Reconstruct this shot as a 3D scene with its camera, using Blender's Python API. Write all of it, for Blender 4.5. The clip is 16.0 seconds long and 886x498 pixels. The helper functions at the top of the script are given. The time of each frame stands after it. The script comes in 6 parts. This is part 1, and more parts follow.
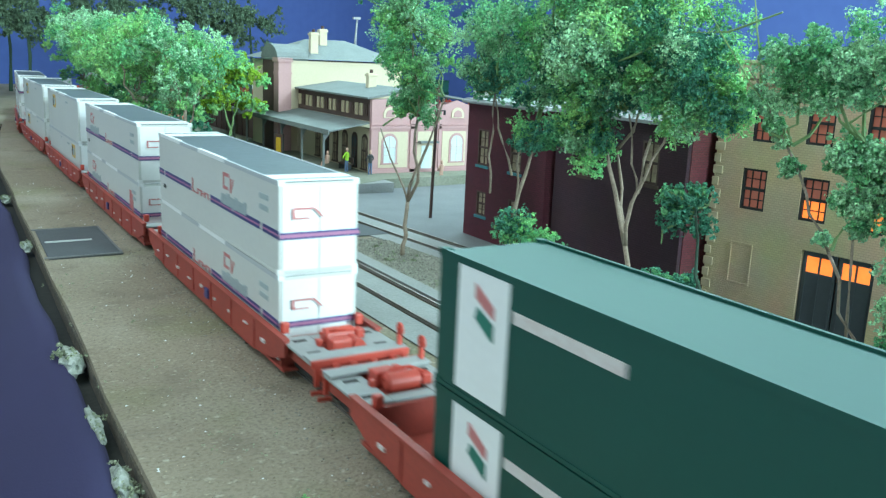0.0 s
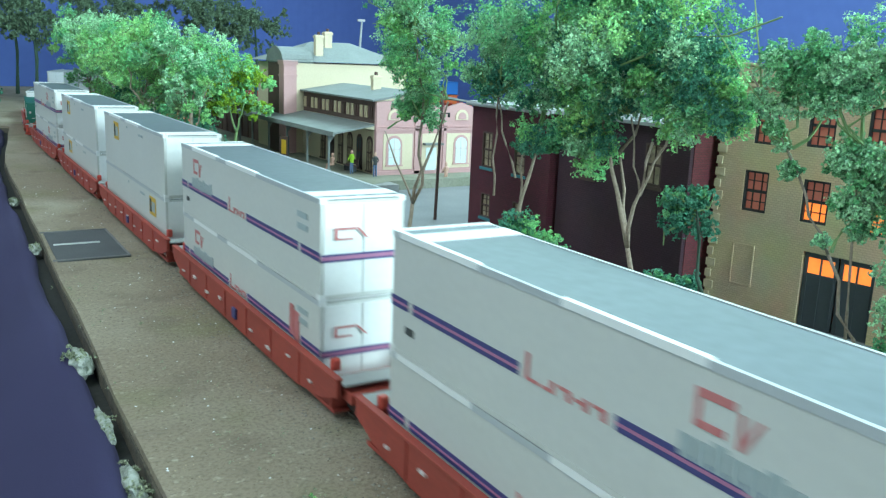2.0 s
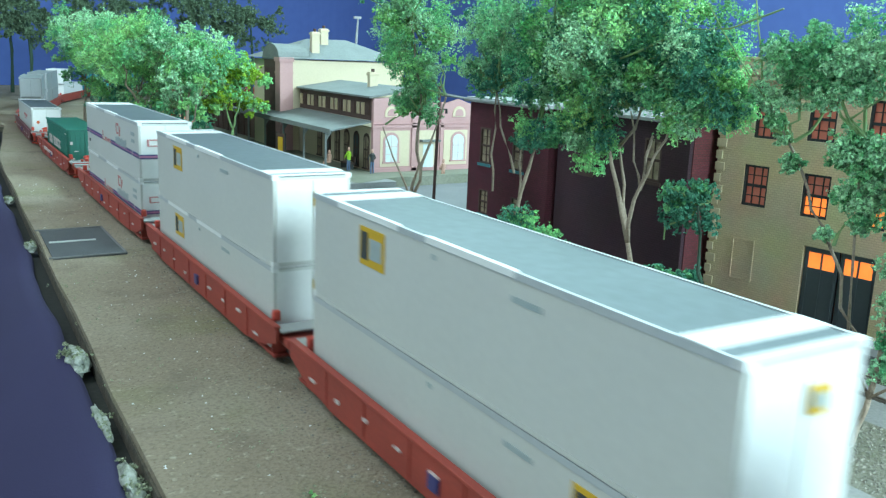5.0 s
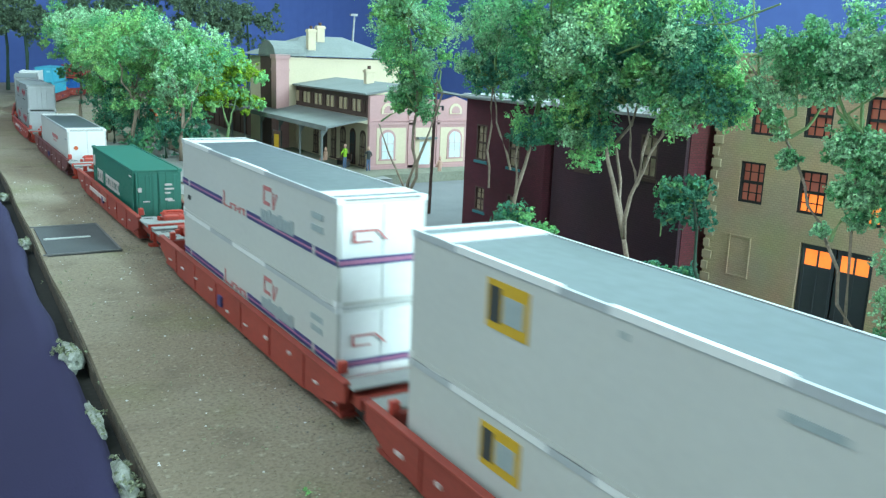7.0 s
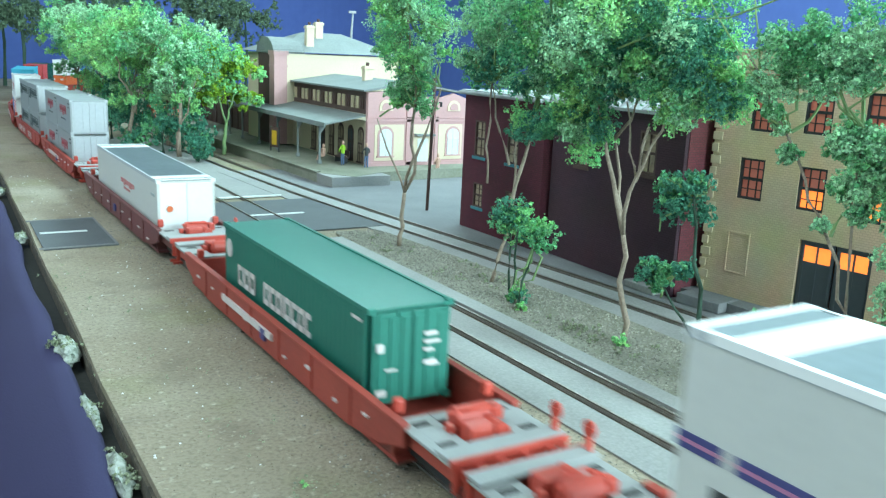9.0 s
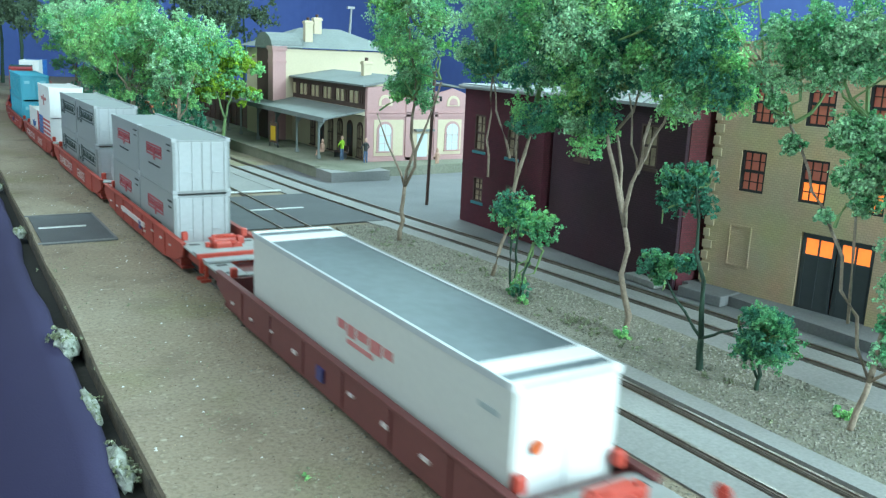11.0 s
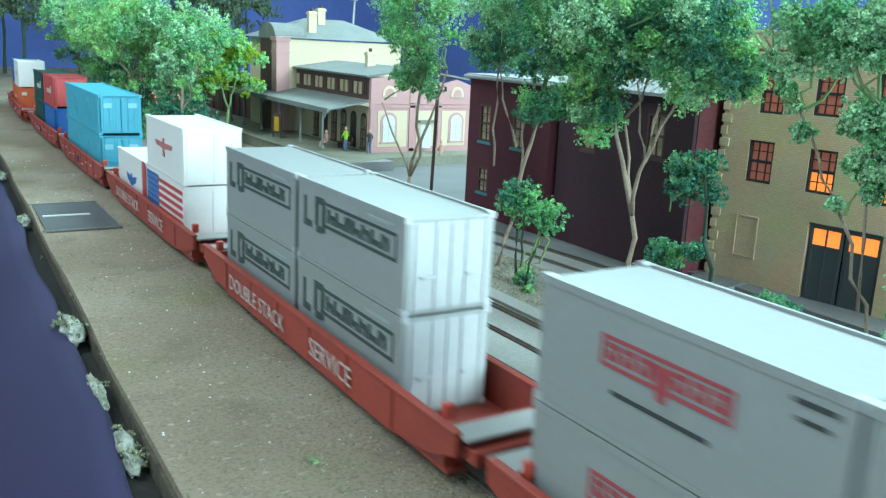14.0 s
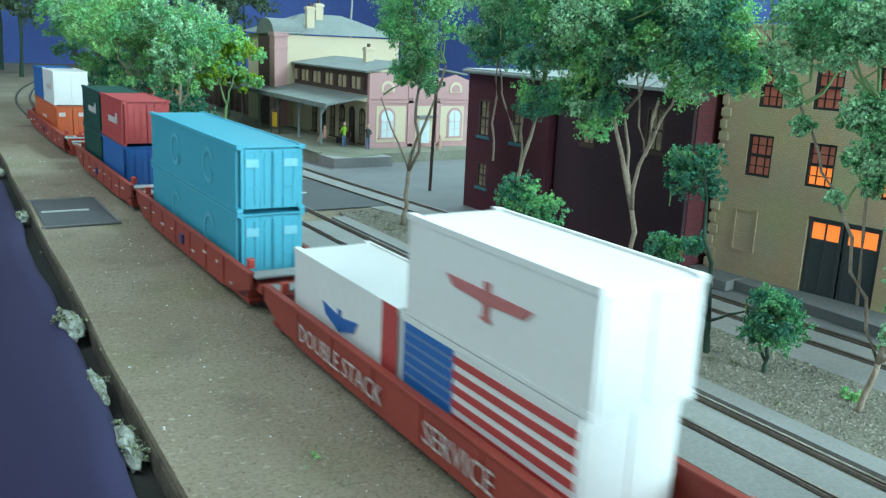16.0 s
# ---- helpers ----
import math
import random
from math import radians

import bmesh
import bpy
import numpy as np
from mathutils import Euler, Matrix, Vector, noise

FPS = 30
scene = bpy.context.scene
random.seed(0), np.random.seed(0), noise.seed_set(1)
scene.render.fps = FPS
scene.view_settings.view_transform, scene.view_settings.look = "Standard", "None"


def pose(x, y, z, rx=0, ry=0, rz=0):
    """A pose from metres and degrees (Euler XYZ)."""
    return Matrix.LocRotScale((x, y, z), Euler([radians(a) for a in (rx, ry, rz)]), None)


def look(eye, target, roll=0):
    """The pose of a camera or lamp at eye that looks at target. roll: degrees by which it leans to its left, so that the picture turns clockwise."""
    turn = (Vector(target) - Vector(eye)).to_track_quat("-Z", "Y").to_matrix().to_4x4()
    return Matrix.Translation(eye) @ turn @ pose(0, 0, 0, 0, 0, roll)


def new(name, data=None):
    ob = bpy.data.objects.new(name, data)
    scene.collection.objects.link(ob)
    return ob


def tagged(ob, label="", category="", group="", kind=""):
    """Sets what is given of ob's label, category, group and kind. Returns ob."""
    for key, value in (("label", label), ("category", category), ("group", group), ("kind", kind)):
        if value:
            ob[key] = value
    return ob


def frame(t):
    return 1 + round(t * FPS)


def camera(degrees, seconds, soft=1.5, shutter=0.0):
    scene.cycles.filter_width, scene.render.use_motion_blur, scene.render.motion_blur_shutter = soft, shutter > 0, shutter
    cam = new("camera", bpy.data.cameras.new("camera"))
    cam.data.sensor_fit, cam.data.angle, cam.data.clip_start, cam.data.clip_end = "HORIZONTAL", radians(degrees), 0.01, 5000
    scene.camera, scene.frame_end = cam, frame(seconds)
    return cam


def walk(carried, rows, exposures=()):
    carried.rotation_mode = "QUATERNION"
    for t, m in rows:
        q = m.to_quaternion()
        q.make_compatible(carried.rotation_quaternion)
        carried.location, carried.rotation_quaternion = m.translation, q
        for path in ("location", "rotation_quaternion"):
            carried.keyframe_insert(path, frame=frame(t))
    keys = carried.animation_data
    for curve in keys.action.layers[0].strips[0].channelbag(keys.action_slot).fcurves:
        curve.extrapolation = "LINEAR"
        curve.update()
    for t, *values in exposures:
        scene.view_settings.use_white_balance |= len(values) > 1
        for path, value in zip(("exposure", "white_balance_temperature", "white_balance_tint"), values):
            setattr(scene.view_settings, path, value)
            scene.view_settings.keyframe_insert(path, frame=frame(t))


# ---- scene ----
cam = camera(54.13, 16.0, soft=1.3, shutter=0.6)
PATH = [
    (0, (-0.1131, 0.0309, 0.1062), (0.3945, 0.8645, -0.1116), 2.52),
    (0.5, (-0.1144, 0.0286, 0.1068), (0.3894, 0.8643, -0.1115), 2.47),
    (1, (-0.1149, 0.0278, 0.1070), (0.3861, 0.8651, -0.1122), 2.43),
    (1.5, (-0.1143, 0.0278, 0.1065), (0.3870, 0.8655, -0.1101), 2.40),
    (2, (-0.1146, 0.0279, 0.1075), (0.3881, 0.8647, -0.1097), 2.34),
    (2.5, (-0.1148, 0.0280, 0.1073), (0.3897, 0.8638, -0.1093), 2.37),
    (3, (-0.1147, 0.0282, 0.1072), (0.3906, 0.8637, -0.1087), 2.33),
    (3.5, (-0.1147, 0.0287, 0.1066), (0.3913, 0.8639, -0.1089), 2.36),
    (4, (-0.1146, 0.0295, 0.1064), (0.3914, 0.8641, -0.1114), 2.18),
    (6.5, (-0.1138, 0.0302, 0.1053), (0.3926, 0.8640, -0.1144), 2.22),
    (7, (-0.1135, 0.0306, 0.1051), (0.3954, 0.8626, -0.1156), 2.26),
    (7.5, (-0.1140, 0.0315, 0.1035), (0.3973, 0.8625, -0.1155), 2.64),
    (8, (-0.1142, 0.0312, 0.1039), (0.3978, 0.8615, -0.1164), 2.60),
    (8.5, (-0.1142, 0.0316, 0.1026), (0.3976, 0.8624, -0.1163), 2.60),
    (9, (-0.1134, 0.0316, 0.1030), (0.3984, 0.8617, -0.1182), 2.60),
    (11.5, (-0.1137, 0.0332, 0.1002), (0.3995, 0.8616, -0.1241), 2.51),
    (12, (-0.1132, 0.0334, 0.0992), (0.4016, 0.8612, -0.1236), 2.63),
    (12.5, (-0.1147, 0.0339, 0.0986), (0.3959, 0.8644, -0.1241), 2.61),
    (13, (-0.1152, 0.0329, 0.0992), (0.3934, 0.8640, -0.1257), 2.68),
    (13.5, (-0.1152, 0.0338, 0.0983), (0.3945, 0.8639, -0.1280), 2.68),
    (14, (-0.1151, 0.0343, 0.0986), (0.3966, 0.8619, -0.1322), 2.78),
    (14.5, (-0.1155, 0.0344, 0.0982), (0.3985, 0.8606, -0.1325), 2.87),
    (15, (-0.1160, 0.0342, 0.0980), (0.3975, 0.8610, -0.1319), 2.89),
    (15.5, (-0.1160, 0.0346, 0.0982), (0.3981, 0.8600, -0.1348), 2.70),
    (16, (-0.1156, 0.0345, 0.0981), (0.3975, 0.8599, -0.1372), 2.68),
]
walk(cam, [(t, look(eye, target, roll)) for t, eye, target, roll in PATH],
     exposures=[(0.0, 0.17), (1.0, 0.1), (2.0, 0.12), (3.5, 0.08), (6.5, 0.1), (7.5, 0.1), (8.0, 0.12), (8.5, 0.3), (9.0, 0.36), (11.5, 0.06), (12.5, 0.24), (14.5, 0.22), (15.2, 0.15), (16.0, -0.2)])

# ---- world, light, exposure ----
world = bpy.data.worlds.new("room_air")
scene.world = world
world.use_nodes = True
world.node_tree.nodes["Background"].inputs[0].default_value = (0.55, 0.72, 0.85, 1)
world.node_tree.nodes["Background"].inputs[1].default_value = 0.05



def area_lamp(name, eye, target, w, h, watts, colour):
    data = bpy.data.lights.new(name, "AREA")
    data.shape, data.size, data.size_y, data.energy, data.color = "RECTANGLE", w, h, watts, colour
    ob = new(name, data)
    ob.matrix_world = look(eye, target)
    return ob


area_lamp("window_daylight", (0.5, -1.37, 0.62), (0.12, 0.4, 0.03), 1.1, 0.85, 64, (0.69, 0.99, 1.055))
# unseen fill lamp, added to lift the facades and container sides facing -x
area_lamp("left_fill_light", (-0.75, 0.6, 1.4), (-0.3, 0.6, 0.0), 0.4, 1.4, 18, (0.81, 0.99, 1.055))
area_lamp("layout_strip_light", (0.74, 0.75, 0.72), (0.08, 0.55, 0.0), 1.5, 0.07, 16, (0.60, 0.99, 1.055))


# ---- materials ----
def mat(name, colour, rough=0.7, second=None, amount=0.5, scale=60.0, fine=900.0, bump=0.2, depth=0.0004,
        metal=0.0, glow=0.0, random=0.0, spec=0.5, island=False, contrast=(0.35, 0.65), thin=0.0):
    m = bpy.data.materials.new(name)
    m.use_nodes = True
    t, b = m.node_tree, m.node_tree.nodes["Principled BSDF"]
    n, link = t.nodes, t.links.new
    second = second or tuple(c * 0.75 for c in colour)
    co = n.new("ShaderNodeTexCoord")
    big, small = n.new("ShaderNodeTexNoise"), n.new("ShaderNodeTexNoise")
    big.inputs["Scale"].default_value, small.inputs["Scale"].default_value = scale, fine
    big.inputs["Detail"].default_value, small.inputs["Detail"].default_value = 5, 3
    link(co.outputs["Object"], big.inputs["Vector"])
    link(co.outputs["Object"], small.inputs["Vector"])
    ramp = n.new("ShaderNodeValToRGB")
    ramp.color_ramp.elements[0].position, ramp.color_ramp.elements[1].position = contrast
    add = n.new("ShaderNodeMath")
    add.operation = "MULTIPLY_ADD"
    add.inputs[1].default_value = 0.5
    half = n.new("ShaderNodeMath")
    half.operation = "MULTIPLY"
    half.inputs[1].default_value = 0.5
    link(small.outputs["Fac"], half.inputs[0])
    link(big.outputs["Fac"], add.inputs[0])
    link(half.outputs[0], add.inputs[2])
    link(add.outputs[0], ramp.inputs[0])
    mix = n.new("ShaderNodeMix")
    mix.data_type = "RGBA"
    mix.inputs[6].default_value, mix.inputs[7].default_value = (*colour, 1), (*second, 1)
    fac = n.new("ShaderNodeMath")
    fac.operation = "MULTIPLY"
    fac.inputs[1].default_value = amount
    link(ramp.outputs["Color"], fac.inputs[0])
    link(fac.outputs[0], mix.inputs[0])
    out = mix.outputs[2]
    if random:
        hsv = n.new("ShaderNodeHueSaturation")
        if island:
            src = n.new("ShaderNodeNewGeometry").outputs["Random Per Island"]
        else:
            src = n.new("ShaderNodeObjectInfo").outputs["Random"]
        rng = n.new("ShaderNodeMapRange")
        rng.inputs[3].default_value, rng.inputs[4].default_value = 1 - random, 1 + random
        link(src, rng.inputs[0])
        link(rng.outputs[0], hsv.inputs["Value"])
        link(out, hsv.inputs["Color"])
        out = hsv.outputs["Color"]
    link(out, b.inputs["Base Color"])
    b.inputs["Roughness"].default_value, b.inputs["Metallic"].default_value = rough, metal
    b.inputs["Specular IOR Level"].default_value = spec
    if bump:
        bp = n.new("ShaderNodeBump")
        bp.inputs["Strength"].default_value, bp.inputs["Distance"].default_value = bump, depth
        link(small.outputs["Fac"], bp.inputs["Height"])
        link(bp.outputs[0], b.inputs["Normal"])
    if thin:
        tr, mx = n.new("ShaderNodeBsdfTranslucent"), n.new("ShaderNodeMixShader")
        link(out, tr.inputs["Color"])
        mx.inputs[0].default_value = thin
        link(b.outputs[0], mx.inputs[1])
        link(tr.outputs[0], mx.inputs[2])
        link(mx.outputs[0], n["Material Output"].inputs["Surface"])
    if glow:
        link(out, b.inputs["Emission Color"])
        b.inputs["Emission Strength"].default_value = glow
    return m


def brick_mat(name, colour, second, mortar, scale, rough=0.85, bump=0.5):
    """Brick courses too small to pick apart, laid along the wall's own x and z."""
    m = bpy.data.materials.new(name)
    m.use_nodes = True
    t, b = m.node_tree, m.node_tree.nodes["Principled BSDF"]
    n, link = t.nodes, t.links.new
    co, sep, com = n.new("ShaderNodeTexCoord"), n.new("ShaderNodeSeparateXYZ"), n.new("ShaderNodeCombineXYZ")
    link(co.outputs["Object"], sep.inputs[0])
    plus = n.new("ShaderNodeMath")
    link(sep.outputs[0], plus.inputs[0])
    link(sep.outputs[1], plus.inputs[1])
    link(plus.outputs[0], com.inputs[0])
    link(sep.outputs[2], com.inputs[1])
    br = n.new("ShaderNodeTexBrick")
    br.inputs["Color1"].default_value, br.inputs["Color2"].default_value = (*colour, 1), (*second, 1)
    br.inputs["Mortar"].default_value, br.inputs["Scale"].default_value = (*mortar, 1), scale
    br.inputs["Mortar Size"].default_value = 0.025
    link(com.outputs[0], br.inputs["Vector"])
    no = n.new("ShaderNodeTexNoise")
    no.inputs["Scale"].default_value, no.inputs["Detail"].default_value = 45, 5
    link(co.outputs["Object"], no.inputs["Vector"])
    mix = n.new("ShaderNodeMix")
    mix.data_type, mix.blend_type = "RGBA", "MULTIPLY"
    mix.inputs[0].default_value = 0.45
    link(br.outputs["Color"], mix.inputs[6])
    link(no.outputs["Color"], mix.inputs[7])
    hs = n.new("ShaderNodeHueSaturation")
    hs.inputs["Value"].default_value = 1.25
    link(mix.outputs[2], hs.inputs["Color"])
    link(hs.outputs[0], b.inputs["Base Color"])
    bp = n.new("ShaderNodeBump")
    bp.inputs["Strength"].default_value, bp.inputs["Distance"].default_value = bump, 0.0003
    bp.invert = True
    link(br.outputs["Fac"], bp.inputs["Height"])
    link(bp.outputs[0], b.inputs["Normal"])
    b.inputs["Roughness"].default_value = rough
    return m


def earth_mat(name):
    """Sifted earth: broad tan, pinkish and olive patches with fine pale and dark grain."""
    m = bpy.data.materials.new(name)
    m.use_nodes = True
    t, b = m.node_tree, m.node_tree.nodes["Principled BSDF"]
    n, link = t.nodes, t.links.new
    co = n.new("ShaderNodeTexCoord")

    def field(scale, detail, lo, hi):
        no, ra = n.new("ShaderNodeTexNoise"), n.new("ShaderNodeMapRange")
        no.inputs["Scale"].default_value, no.inputs["Detail"].default_value = scale, detail
        link(co.outputs["Object"], no.inputs["Vector"])
        ra.inputs[1].default_value, ra.inputs[2].default_value = lo, hi
        link(no.outputs["Fac"], ra.inputs[0])
        return ra.outputs[0], no.outputs["Fac"]

    def over(base, fac, colour):
        mx = n.new("ShaderNodeMix")
        mx.data_type = "RGBA"
        mx.inputs[7].default_value = (*colour, 1)
        if isinstance(base, tuple):
            mx.inputs[6].default_value = (*base, 1)
        else:
            link(base, mx.inputs[6])
        link(fac, mx.inputs[0])
        return mx.outputs[2]

    c = over((0.270, 0.218, 0.155), field(7, 4, 0.45, 0.62)[0], (0.335, 0.286, 0.215))
    c = over(c, field(19, 6, 0.52, 0.72)[0], (0.225, 0.205, 0.115))
    c = over(c, field(33, 5, 0.56, 0.78)[0], (0.17, 0.13, 0.095))
    grain, height = field(780, 6, 0.46, 0.92)
    c = over(c, grain, (0.13, 0.105, 0.07))
    c = over(c, field(420, 3, 0.62, 0.80)[0], (0.44, 0.39, 0.30))
    link(c, b.inputs["Base Color"])
    b.inputs["Roughness"].default_value = 0.95
    bp = n.new("ShaderNodeBump")
    bp.inputs["Strength"].default_value, bp.inputs["Distance"].default_value = 0.9, 0.0009
    link(height, bp.inputs["Height"])
    link(bp.outputs[0], b.inputs["Normal"])
    return m


